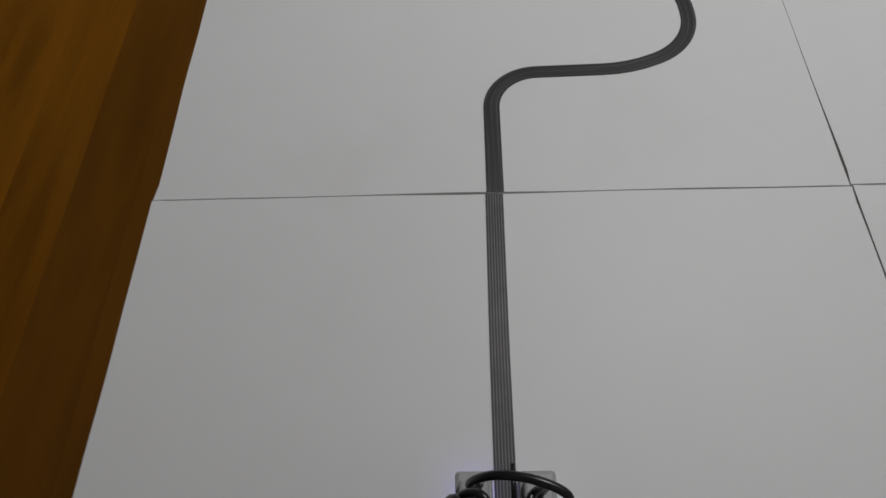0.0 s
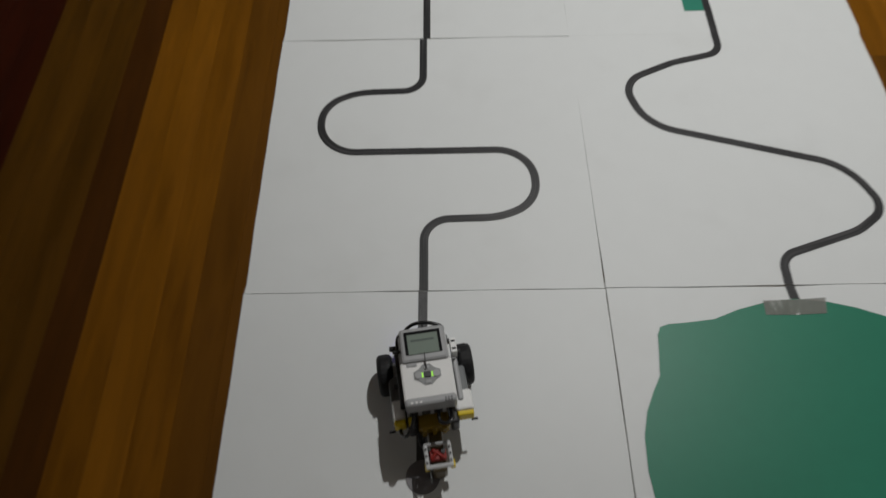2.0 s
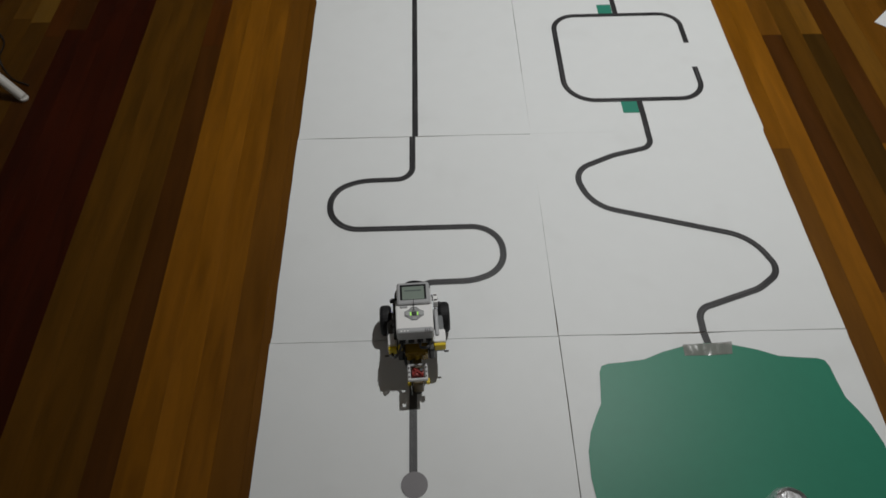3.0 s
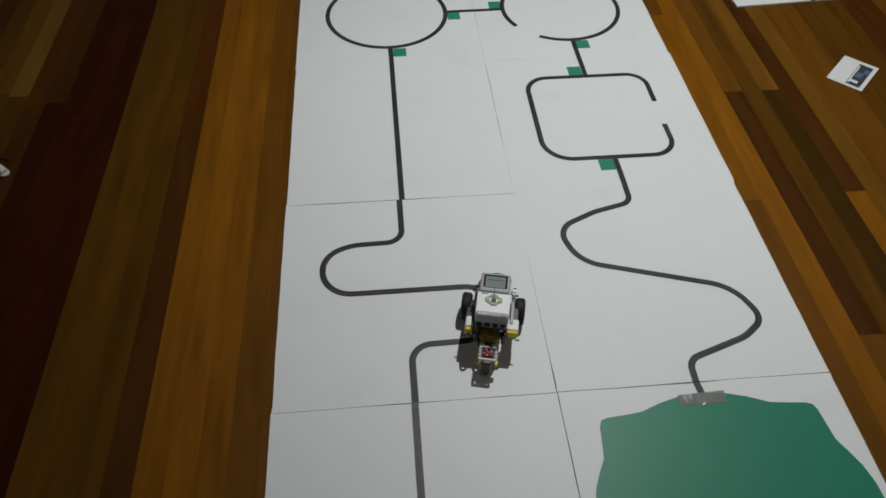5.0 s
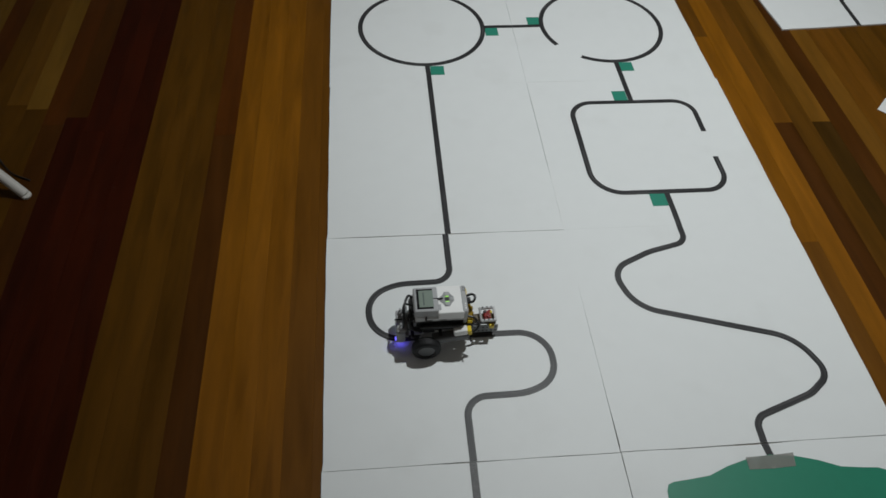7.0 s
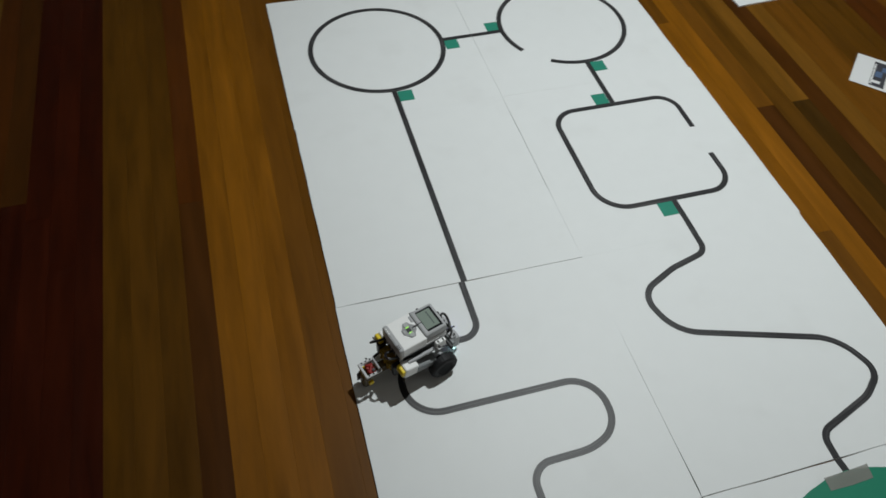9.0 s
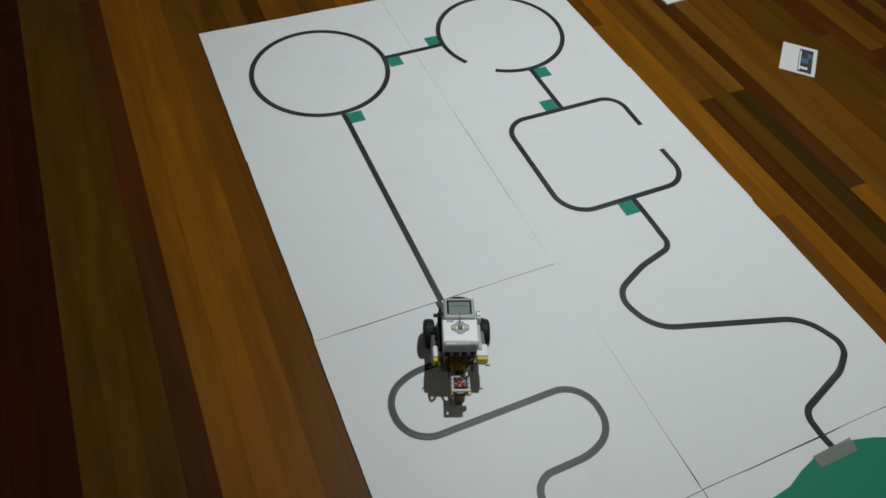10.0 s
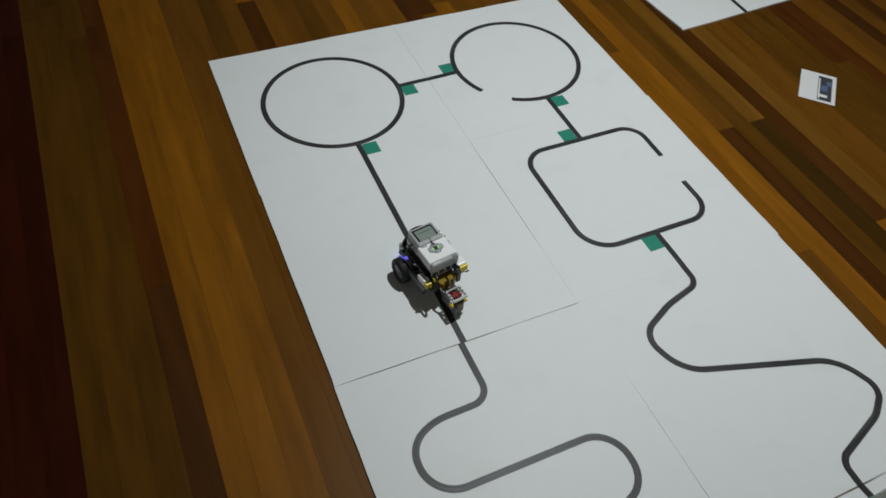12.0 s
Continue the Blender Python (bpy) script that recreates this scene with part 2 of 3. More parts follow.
WOODS = {
    "r": wood("deep_red_hardwood", (0.014, 0.0022, 0.0004), (0.062, 0.009, 0.0014)),
    "d": wood("dark_brown_hardwood", (0.039, 0.0109, 0.001), (0.105, 0.0295, 0.003)),
    "b": wood("brown_hardwood", (0.050, 0.0202, 0.0013), (0.132, 0.053, 0.0034)),
    "e": wood("red_brown_hardwood", (0.033, 0.0108, 0.001), (0.088, 0.0285, 0.0028)),
    "m": wood("amber_hardwood", (0.078, 0.0296, 0.0022), (0.178, 0.068, 0.005)),
    "y": wood("olive_hardwood", (0.095, 0.047, 0.006), (0.215, 0.106, 0.0135)),
    "n": wood("light_amber_hardwood", (0.086, 0.037, 0.0036), (0.195, 0.083, 0.0082)),
    "k": wood("black_brown_hardwood", (0.024, 0.0105, 0.0008), (0.066, 0.029, 0.0024)),
    "o": wood("orange_hardwood", (0.108, 0.0398, 0.0017), (0.285, 0.106, 0.0048)),
}


# ---- mesh helpers ----
def part(name, bm, material, parent=None, label=""):
    me = bpy.data.meshes.new(name)
    bm.to_mesh(me)
    bm.free()
    me.materials.append(material)
    ob = new(name, me)
    if parent:
        ob.parent = parent
    if label:
        ob["label"] = label
    return ob


def thing(name, label, category, group="", m=None):
    e = new(name)
    e.empty_display_size = 0.02
    tagged(e, label, category, group)
    if m:
        e.matrix_basis = m
    return e


def box(bm, x0, x1, y0, y1, z0, z1, r=0.0, m=None):
    """A box with rounded edges, added to bm."""
    t = bmesh.new()
    bmesh.ops.create_cube(t, size=1, matrix=Matrix.Translation(((x0 + x1) / 2, (y0 + y1) / 2, (z0 + z1) / 2)) @ Matrix.Diagonal((x1 - x0, y1 - y0, z1 - z0, 1)))
    if r:
        bmesh.ops.bevel(t, geom=t.edges[:], offset=r, segments=2, affect="EDGES", profile=0.5)
    if m:
        t.transform(m)
    add(bm, t)
    return bm


def add(bm, t):
    me = bpy.data.meshes.new("tmp")
    t.to_mesh(me)
    t.free()
    bm.from_mesh(me)
    bpy.data.meshes.remove(me)


def cyl(bm, r, h, m, seg=20, r2=None, bevel=0.0):
    """A cylinder round z from 0 to h, put by m."""
    t = bmesh.new()
    bmesh.ops.create_cone(t, cap_ends=True, segments=seg, radius1=r, radius2=r if r2 is None else r2, depth=h, matrix=Matrix.Translation((0, 0, h / 2)))
    if bevel:
        ed = [e for e in t.edges if abs(e.verts[0].co.z - e.verts[1].co.z) < 1e-6]
        bmesh.ops.bevel(t, geom=ed, offset=bevel, segments=2, affect="EDGES", profile=0.5)
    t.transform(m)
    for f in t.faces:
        f.smooth = len(f.verts) == 4
    add(bm, t)
    return bm


def tube(bm, pts, r, seg=8, steps=8):
    """A round cable through pts (Catmull-Rom)."""
    p = [Vector(q) for q in pts]
    p = [2 * p[0] - p[1]] + p + [2 * p[-1] - p[-2]]
    line = []
    for i in range(1, len(p) - 2):
        for k in range(steps):
            u = k / steps
            line.append(0.5 * ((2 * p[i]) + (p[i + 1] - p[i - 1]) * u + (2 * p[i - 1] - 5 * p[i] + 4 * p[i + 1] - p[i + 2]) * u * u + (3 * p[i] - p[i - 1] - 3 * p[i + 1] + p[i + 2]) * u ** 3))
    line.append(p[-2])
    rings = []
    for i, c in enumerate(line):
        d = (line[min(i + 1, len(line) - 1)] - line[max(i - 1, 0)]).normalized()
        a = d.orthogonal().normalized() if not rings else (side - side.dot(d) * d).normalized()
        side = a
        b = d.cross(a)
        rings.append([bm.verts.new(c + r * (math.cos(2 * math.pi * k / seg) * a + math.sin(2 * math.pi * k / seg) * b)) for k in range(seg)])
    for A, B in zip(rings, rings[1:]):
        for k in range(seg):
            bm.faces.new((A[k], A[(k + 1) % seg], B[(k + 1) % seg], B[k])).smooth = True
    bm.faces.new(rings[0][::-1])
    bm.faces.new(rings[-1])
    return bm


def prism(bm, outline, z0, z1):
    """A flat plate of that outline."""
    lo, hi = [bm.verts.new((x, y, z0)) for x, y in outline], [bm.verts.new((x, y, z1)) for x, y in outline]
    bm.faces.new(lo[::-1])
    bm.faces.new(hi)
    for k in range(len(lo)):
        q = (k + 1) % len(lo)
        bm.faces.new((lo[k], lo[q], hi[q], hi[k]))
    return bm


def rounded(route, step=6.0):
    """A polyline from (x, y, radius) corners, each rounded by its radius."""
    out = [Vector(route[0][:2])]
    for (ax, ay, _), (bx, by, r), (cx, cy, _) in zip(route, route[1:], route[2:]):
        a, b, c = Vector((ax, ay)), Vector((bx, by)), Vector((cx, cy))
        u, v = (a - b).normalized(), (c - b).normalized()
        half = u.angle(v) / 2
        if r <= 0:
            out.append(b)
            continue
        p, mid = b + u * r / math.tan(half), b + (u + v).normalized() * r / math.sin(half)
        q = b + v * r / math.tan(half)
        s0, s1 = p - mid, q - mid
        turn = s0.angle_signed(s1)
        n = max(4, int(abs(math.degrees(turn)) / step))
        for k in range(n + 1):
            ang = -turn * k / n
            out.append(mid + Vector((s0.x * math.cos(ang) - s0.y * math.sin(ang), s0.x * math.sin(ang) + s0.y * math.cos(ang))))
    out.append(Vector(route[-1][:2]))
    return out


def arc(cx, cy, r, a0, a1, step=4.0):
    n = max(4, int(abs(a1 - a0) / step))
    return [Vector((cx + r * math.cos(radians(a0 + (a1 - a0) * k / n)), cy + r * math.sin(radians(a0 + (a1 - a0) * k / n)))) for k in range(n + 1)]


def strip(name, pts, width, z0, z1, material, parent, close=False, label=""):
    """A thin raised line of even width along pts, with u across it and v along it."""
    bm = bmesh.new()
    uv = bm.loops.layers.uv.new("UVMap")
    n, rows, run = len(pts), [], 0.0
    for i, p in enumerate(pts):
        if close:
            d = pts[(i + 1) % n] - pts[i - 1]
        else:
            d = pts[min(i + 1, n - 1)] - pts[max(i - 1, 0)]
        d.normalize()
        s = Vector((-d.y, d.x)) * width / 2
        run += (p - pts[i - 1]).length if i else 0
        rows.append(([bm.verts.new((*(p + s), z0)), bm.verts.new((*(p + s), z1)), bm.verts.new((*(p - s), z1)), bm.verts.new((*(p - s), z0))], run))
    us = (0.0, 0.001, width, width + 0.001)
    pairs = list(zip(rows, rows[1:])) + ([(rows[-1], rows[0])] if close else [])
    for (A, va), (B, vb) in pairs:
        vb = max(va, vb) if vb else va + 0.01
        for k in range(3):
            f = bm.faces.new((A[k], A[k + 1], B[k + 1], B[k]))
            for loop, q in zip(f.loops, ((us[k], va), (us[k + 1], va), (us[k + 1], vb), (us[k], vb))):
                loop[uv].uv = q
    if not close:
        bm.faces.new(rows[0][0])
        bm.faces.new(rows[-1][0][::-1])
    bmesh.ops.recalc_face_normals(bm, faces=bm.faces[:])
    return part(name, bm, material, parent, label)


# ---- the room ----
FLOOR = -0.005
X0, X1, Y0, Y1, TOP = -2.4, 3.2, -2.2, 3.8, 2.72


def slab(name, x0, x1, y0, y1, z0, z1, material):
    return tagged(part(name, box(bmesh.new(), x0, x1, y0, y1, z0, z1), material), kind="structure")


floor = slab("floor", X0, X1, Y0, Y1, FLOOR - 0.12, FLOOR - 0.016, M["sub"])
tagged(floor, "polished strip floor of mixed red and orange hardwood planks", "floor")
slab("wall_west", X0 - 0.12, X0, Y0, Y1, FLOOR - 0.12, TOP, M["wall"])
slab("wall_south", X0 - 0.12, X1 + 0.12, Y0 - 0.12, Y0, FLOOR - 0.12, TOP, M["wall"])
slab("wall_north", X0 - 0.12, X1 + 0.12, Y1, Y1 + 0.12, FLOOR - 0.12, TOP, M["wall"])
bm = bmesh.new()
for y0, y1, z0, z1 in ((Y0, FILL_WIN[0], FLOOR - 0.12, TOP), (FILL_WIN[1], Y1, FLOOR - 0.12, TOP), (FILL_WIN[0], FILL_WIN[1], FLOOR - 0.12, FILL_WIN[2]), (FILL_WIN[0], FILL_WIN[1], FILL_WIN[3], TOP)):
    box(bm, X1, X1 + 0.12, y0, y1, z0, z1)
tagged(part("wall_east", bm, M["wall"]), kind="structure")
# unseen window, made up to hold the fill lamp
window = tagged(new("fill_opening_1"), "invented white-framed window, out of view, holding the fill lamp", "window", kind="structure")
for y0, y1, z0, z1 in ((FILL_WIN[0], FILL_WIN[0] + 0.05, FILL_WIN[2], FILL_WIN[3]), (FILL_WIN[1] - 0.05, FILL_WIN[1], FILL_WIN[2], FILL_WIN[3]), (FILL_WIN[0] + 0.05, FILL_WIN[1] - 0.05, FILL_WIN[2], FILL_WIN[2] + 0.05), (FILL_WIN[0] + 0.05, FILL_WIN[1] - 0.05, FILL_WIN[3] - 0.05, FILL_WIN[3])):
    part("window_frame", box(bmesh.new(), X1 + 0.035, X1 + 0.085, y0, y1, z0, z1, 0.004), M["leg"], window)
slab("ceiling", X0 - 0.12, X1 + 0.12, Y0 - 0.12, Y1 + 0.12, TOP, TOP + 0.1, M["ceiling"])

# ---- the field: two columns of square white boards, with their dark lines ----
W = 0.015
ZL = 0.0007
FIELD = "white boards of the line field"


def board(x0, x1, y0, y1, label, gaps=(0.0005, 0.0005, 0.0008, 0.0008), m=None, group=FIELD):
    """A square sheet; gaps: how far its west, east, south and north edges fall short, in an uneven hand-cut way; a pair tapers from the first value to the second."""
    ob = thing("field_sheet", label, "field board", group, m)
    n, out = 36, []

    def short(g, k, seed):
        f = min(1, 1.35 * (k / n if seed < 5 else 1 - k / n))
        g = g[0] + (g[1] - g[0]) * f if isinstance(g, tuple) else g
        return g * max(0.12, 1 + 1.5 * noise.noise((k * 0.16, seed, x0 * 3 + y0)))

    for k in range(n):
        out.append((x0 + (x1 - x0) * k / n, y0 + short(gaps[2], k, 1.3)))
    for k in range(n):
        out.append((x1 - short(gaps[1], k, 4.1), y0 + (y1 - y0) * k / n))
    for k in range(n):
        out.append((x1 - (x1 - x0) * k / n, y1 - short(gaps[3], k, 7.7)))
    for k in range(n):
        out.append((x0 + short(gaps[0], k, 9.2), y1 - (y1 - y0) * k / n))
    part("panel", prism(bmesh.new(), out, FLOOR + 0.0002, 0.0), M["board"], ob)
    return ob


def line(pts, parent, close=False, hue="line"):
    return strip("track_line", pts, W, 0.0001, ZL, M[hue], parent, close, "dark grey line tape")


def tag_square(x0, y0, parent):
    part("marker_square", box(bmesh.new(), x0, x0 + 0.042, y0, y0 + 0.044, 0.0001, 0.0006), M["tag"], parent, "green square marker")


V = Vector
b_start = board(-0.6, 0, -0.6, 0, "white field board with the grey start disc and straight line", (0.001, 0.0008, 0.001, 0.0008))
line([V((-0.302, -0.29)), V((-0.302, -0.15)), V((-0.301, -0.001))], b_start, False, "ribbed")
part("start_disc", cyl(bmesh.new(), 0.0245, 0.0011, pose(-0.3, -0.304, 0.0002), 40), M["disc"], b_start, "mid grey start disc")

b_s = board(-0.598, 0, 0, 0.6, "white field board with an S-shaped dark line", (0.001, (0.0009, 0.0), 0.0009, 0.001))
line(rounded([(-0.3, 0.001, 0), (-0.3, 0.143, 0.045), (-0.165, 0.1455, 0.13), (-0.0985, 0.1765, 0.067), (-0.0985, 0.298, 0.07), (-0.4985, 0.298, 0.072), (-0.4985, 0.4185, 0.067), (-0.432, 0.4495, 0.13), (-0.303, 0.4525, 0.04), (-0.303, 0.5995, 0)]), b_s)

b_straight = board(-0.596, 0, 0.6, 1.2, "white field board with one straight dark line", (0.001, (0.00002, 0.0008), 0.0006, (0.0, 0.00012)))
line([V((-0.296, 0.6005)), V((-0.296, 0.9)), V((-0.296, 1.1998))], b_straight)

b_ring = board(-0.597, 0, 1.2, 1.8, "white field board with a closed circle of dark line", (0.001, (0.00005, 0.0004), 0.00001, 0.001))
line(arc(-0.3, 1.498, 0.2005, 0, 356), b_ring, True)
line([V((-0.296, 1.2003)), V((-0.296, 1.25)), V((-0.297, 1.291))], b_ring)
line([V((-0.093, 1.496)), V((-0.04, 1.497)), V((-0.0004, 1.497))], b_ring)
tag_square(-0.2885, 1.245, b_ring)
tag_square(-0.094, 1.4465, b_ring)

b_spill = board(0, 0.6, -0.6, 0, "white field board covered by a green spill sheet", (0.0008, 0.001, 0.001, 0.0014))
line([V((0.302, -0.001)), V((0.304, -0.02)), V((0.307, -0.042))], b_spill)

b_wave = board(0, 0.6, 0, 0.6, "white field board with a slanting wave of dark line", ((0.0008, 0.0), 0.001, 0.0008, 0.00004))
line(rounded([(0.3015, 0.5998, 0), (0.3015, 0.543, 0.034), (0.198, 0.5155, 0.15), (0.091, 0.465, 0.054), (0.123, 0.3526, 0.1), (0.47, 0.2465, 0.11), (0.509, 0.15, 0.042), (0.45, 0.105, 0.1), (0.304, 0.0555, 0.036), (0.302, 0.001, 0)]), b_wave)

b_square = board(0, 0.603, 0.6, 1.2, "white field board with a broken rounded square of dark line", ((0.0, 0.0005), 0.001, (0.0001, 0.00001), (0.0002, 0.0)))
sq = rounded([(0.483, 0.956, 0), (0.484, 1.0955, 0.058), (0.112, 1.0955, 0.066), (0.11, 0.7205, 0.082), (0.483, 0.7205, 0.066), (0.482, 0.8495, 0)])
line(sq, b_square)
line([V((0.303, 1.1999)), V((0.303, 1.15)), V((0.303, 1.103))], b_square)
line([V((0.302, 0.713)), V((0.3025, 0.66)), V((0.302, 0.6001))], b_square)
tag_square(0.2525, 0.669, b_square)
tag_square(0.2525, 1.103, b_square)

b_gap = board(0, 0.6, 1.2, 1.8, "white field board with a broken circle of dark line", (0.00025, 0.001, (0.0002, 0.0), 0.001))
line(arc(0.3, 1.498, 0.2005, 239.5, 572.4), b_gap)
line([V((0.0005, 1.497)), V((0.05, 1.498)), V((0.0925, 1.499))], b_gap)
line([V((0.303, 1.291)), V((0.303, 1.25)), V((0.303, 1.2002))], b_gap)
tag_square(0.31, 1.2465, b_gap)
tag_square(0.0545, 1.5045, b_gap)

# the green spill: a mirror-symmetric blob with two blunt shoulders
HALF = [(0, -0.026), (0.05, -0.032), (0.095, -0.044), (0.137, -0.0605), (0.18, -0.0655), (0.212, -0.068), (0.226, -0.073), (0.2315, -0.086), (0.235, -0.12), (0.2395, -0.155),
        (0.253, -0.18), (0.268, -0.212), (0.2775, -0.25), (0.28, -0.3), (0.274, -0.36), (0.255, -0.425), (0.22, -0.485), (0.16, -0.535), (0.08, -0.562), (0, -0.57)]
blob = [(0.3035 + x, y) for x, y in HALF] + [(0.3035 - x, y) for x, y in HALF[-2:0:-1]]
spill = thing("spill_sheet", "green spill-shaped sheet lying on a white board", "sheet")
part("sheet", prism(bmesh.new(), blob, 0.0004, 0.0012), M["green"], spill)

strap = bmesh.new()
prism(strap, [(0.2505, -0.0545), (0.3, -0.0555), (0.348, -0.0535), (0.3535, -0.025), (0.306, -0.0275), (0.2515, -0.0285)], 0.0015, 0.002)
tagged(part("clear_tape_strip", strap, M["clear"]), "shiny clear sticky tape holding the green sheet down", "tape")

# another white board lying askew on the floor
far = board(0, 0.6, 0, 0.6, "white field board with dark lines lying apart on the wooden floor", (0.001, 0.001, 0.001, 0.001), pose(0.922, 1.456, 0, 0, 0, 4.0), "")
line(rounded([(0.285, 0.0005, 0), (0.30, 0.165, 0.025), (0.46, 0.182, 0.035), (0.44, 0.34, 0.03), (0.3, 0.36, 0.03), (0.3, 0.5995, 0)]), far)
line(rounded([(0.0005, 0.302, 0), (0.12, 0.302, 0.03), (0.125, 0.45, 0.03), (0.25, 0.46, 0)]), far)

# a foil-wrapped can standing in the middle of the spill
can = thing("foil_can", "foil-wrapped drink can standing on the green sheet", "can", m=pose(0.319, -0.396, 0.0012))


def lathe(bm, profile, m, seg=32, smooth=True):
    """A turned shape: (radius, z) pairs spun round z, put by m."""
    rings = []
    for r, z in profile:
        rings.append([bm.verts.new(m @ Vector((r * math.cos(2 * math.pi * k / seg), r * math.sin(2 * math.pi * k / seg), z))) for k in range(seg)])
    for A, B in zip(rings, rings[1:]):
        for k in range(seg):
            bm.faces.new((A[k], A[(k + 1) % seg], B[(k + 1) % seg], B[k])).smooth = smooth
    if profile[0][0] > 1e-5:
        bm.faces.new(rings[0][::-1])
    if profile[-1][0] > 1e-5:
        bm.faces.new(rings[-1])
    return bm


bm = lathe(bmesh.new(), [(0.026, 0), (0.0305, 0.006), (0.033, 0.014)] + [(0.033, 0.02 + 0.006 * k) for k in range(15)] + [(0.0322, 0.109), (0.0305, 0.113), (0.029, 0.117), (0.0275, 0.12), (0.0265, 0.1215), (0.0255, 0.12), (0.0245, 0.1155)], pose(0, 0, 0), 56, False)
for v in bm.verts:
    v.co += 0.0012 * noise.noise_vector(v.co * 70) + 0.0007 * noise.noise_vector(v.co * 260)
part("body", bm, M["foil"], can)
part("lid", lathe(bmesh.new(), [(0.0244, 0.1135), (0.0244, 0.1155), (0.02, 0.1145), (0.0005, 0.1145)], pose(0, 0, 0), 32), M["foil"], can)

# a glossy photo card lying on the floor
card = thing("photo_card", "white card with a small dark printed photo on the floor", "card", m=pose(1.153, 1.053, FLOOR + 0.0012, 0, 0, 44.5))
part("paper", box(bmesh.new(), -0.0785, 0.0785, -0.055, 0.055, 0, 0.0008), M["paper"], card)
photo = part("print", box(bmesh.new(), -0.067, 0.063, -0.043, 0.0, 0.0008, 0.0011), M["print_dark"], card, "dark printed photo")
bm = box(bmesh.new(), -0.016, 0.014, -0.03, -0.01, 0.0011, 0.0013)
box(bm, 0.018, 0.042, -0.041, -0.026, 0.0011, 0.0013)
part("print_patch", bm, M["print_blue"], photo, "pale blue patch of the print")
bm = box(bmesh.new(), -0.06, 0.05, -0.0065, -0.002, 0.0011, 0.0013)
box(bm, -0.05, -0.036, -0.03, -0.0065, 0.0011, 0.0013)
part("print_streak", bm, M["paper"], photo, "white streak of the print")

# one splayed white leg of a piece of furniture beyond the field, and a thin cord beside it
leg = thing("furniture_leg", "splayed white enamelled metal furniture leg on the floor", "furniture leg")
bm = bmesh.new()
foot, head = Vector((-1.355, 0.785, FLOOR + 0.006)), Vector((-1.93, 1.08, 0.5))
run = head - foot
cyl(bm, 0.013, run.length, Matrix.Translation(foot) @ run.to_track_quat("Z", "Y").to_matrix().to_4x4(), 20, 0.0155, 0.004)
part("tube", bm, M["leg"], leg)
part("foot_cap", cyl(bmesh.new(), 0.0125, 0.009, Matrix.Translation((foot.x, foot.y, FLOOR)), 18, 0.0135, 0.003), M["leg"], leg, "rounded white foot cap")
bm = bmesh.new()
tube(bm, [(-1.36, 0.84, FLOOR + 0.003), (-1.42, 0.875, FLOOR + 0.003), (-1.48, 0.96, FLOOR + 0.003), (-1.50, 1.05, FLOOR + 0.003), (-1.62, 1.16, FLOOR + 0.003), (-1.85, 1.2, FLOOR + 0.003)], 0.0022)
tagged(part("power_cord", bm, M["black"]), "thin black cord lying on the wooden floor", "cord")

# ---- the robot: drives towards +x of its own space; its origin is on the ground below the wheels' axle ----
robot = thing("toy_robot", "white and grey plastic toy robot with black wheels and yellow pins", "robot")
BF = 0.025
brick = part("control_brick", box(bmesh.new(), -0.086, BF - 0.001, -0.0345, 0.0345, 0.0965, 0.113, 0.003), M["pale"], robot, "white and grey control brick with a small display")
brick.location.z = -0.003
part("brick_base", box(bmesh.new(), -0.082, BF - 0.004, -0.031, 0.031, 0.084, 0.098, 0.002), M["dark"], brick, "dark recessed base")
part("top_shell", box(bmesh.new(), -0.0805, -0.024, -0.0358, 0.0358, 0.106, 0.1275, 0.0025), M["white"], brick, "white top shell")
bm = box(bmesh.new(), -0.0262, BF + 0.0008, -0.0326, 0.0326, 0.107, 0.132, 0.004)
box(bm, -0.032, -0.025, 0.012, 0.0275, 0.12, 0.1287, 0.002)
for v in bm.verts:
    v.co.y *= 1 - 0.02 * max(0.0, (v.co.x + 0.026) / 0.051)
part("display_bezel", bm, M["grey"], brick, "raised grey display surround")
part("rear_lip", box(bmesh.new(), -0.0878, -0.0745, -0.0354, 0.0354, 0.1, 0.1283, 0.004), M["grey"], brick)
part("rear_face", box(bmesh.new(), -0.0866, -0.079, -0.0335, 0.0335, 0.0835, 0.1005, 0.002), M["grey"], brick)
bm = bmesh.new()
for k in range(3):
    box(bm, -0.0845, -0.082, 0.012 + k * 0.006, 0.0155 + k * 0.006, 0.1281, 0.1286)
part("label_bar", bm, M["white"], brick)
bm = bmesh.new()
for k in range(2):
    for q in range(3):
        box(bm, -0.0865 + k * 0.0035, -0.0845 + k * 0.0035, -0.029 + q * 0.004, -0.0265 + q * 0.004, 0.1281, 0.1286)
part("vent_slots", bm, M["dark"], brick)
part("display_frame", box(bmesh.new(), -0.0155, 0.0193, -0.0256, 0.0256, 0.1315, 0.133, 0.0004), M["rim"], brick, "black display rim")
disp = part("display", box(bmesh.new(), -0.0158, 0.0145, -0.0215, 0.0215, 0.1322, 0.1334, 0.0003), M["screen"], brick, "grey-green display glass")
part("display_text_bar", box(bmesh.new(), 0.003, 0.0062, -0.016, 0.017, 0.1333, 0.1336), M["lcd_ink"], disp)
part("groove", box(bmesh.new(), -0.037, -0.0145, -0.0005, 0.0005, 0.127, 0.1334), M["black"], brick)
BX = -0.0455
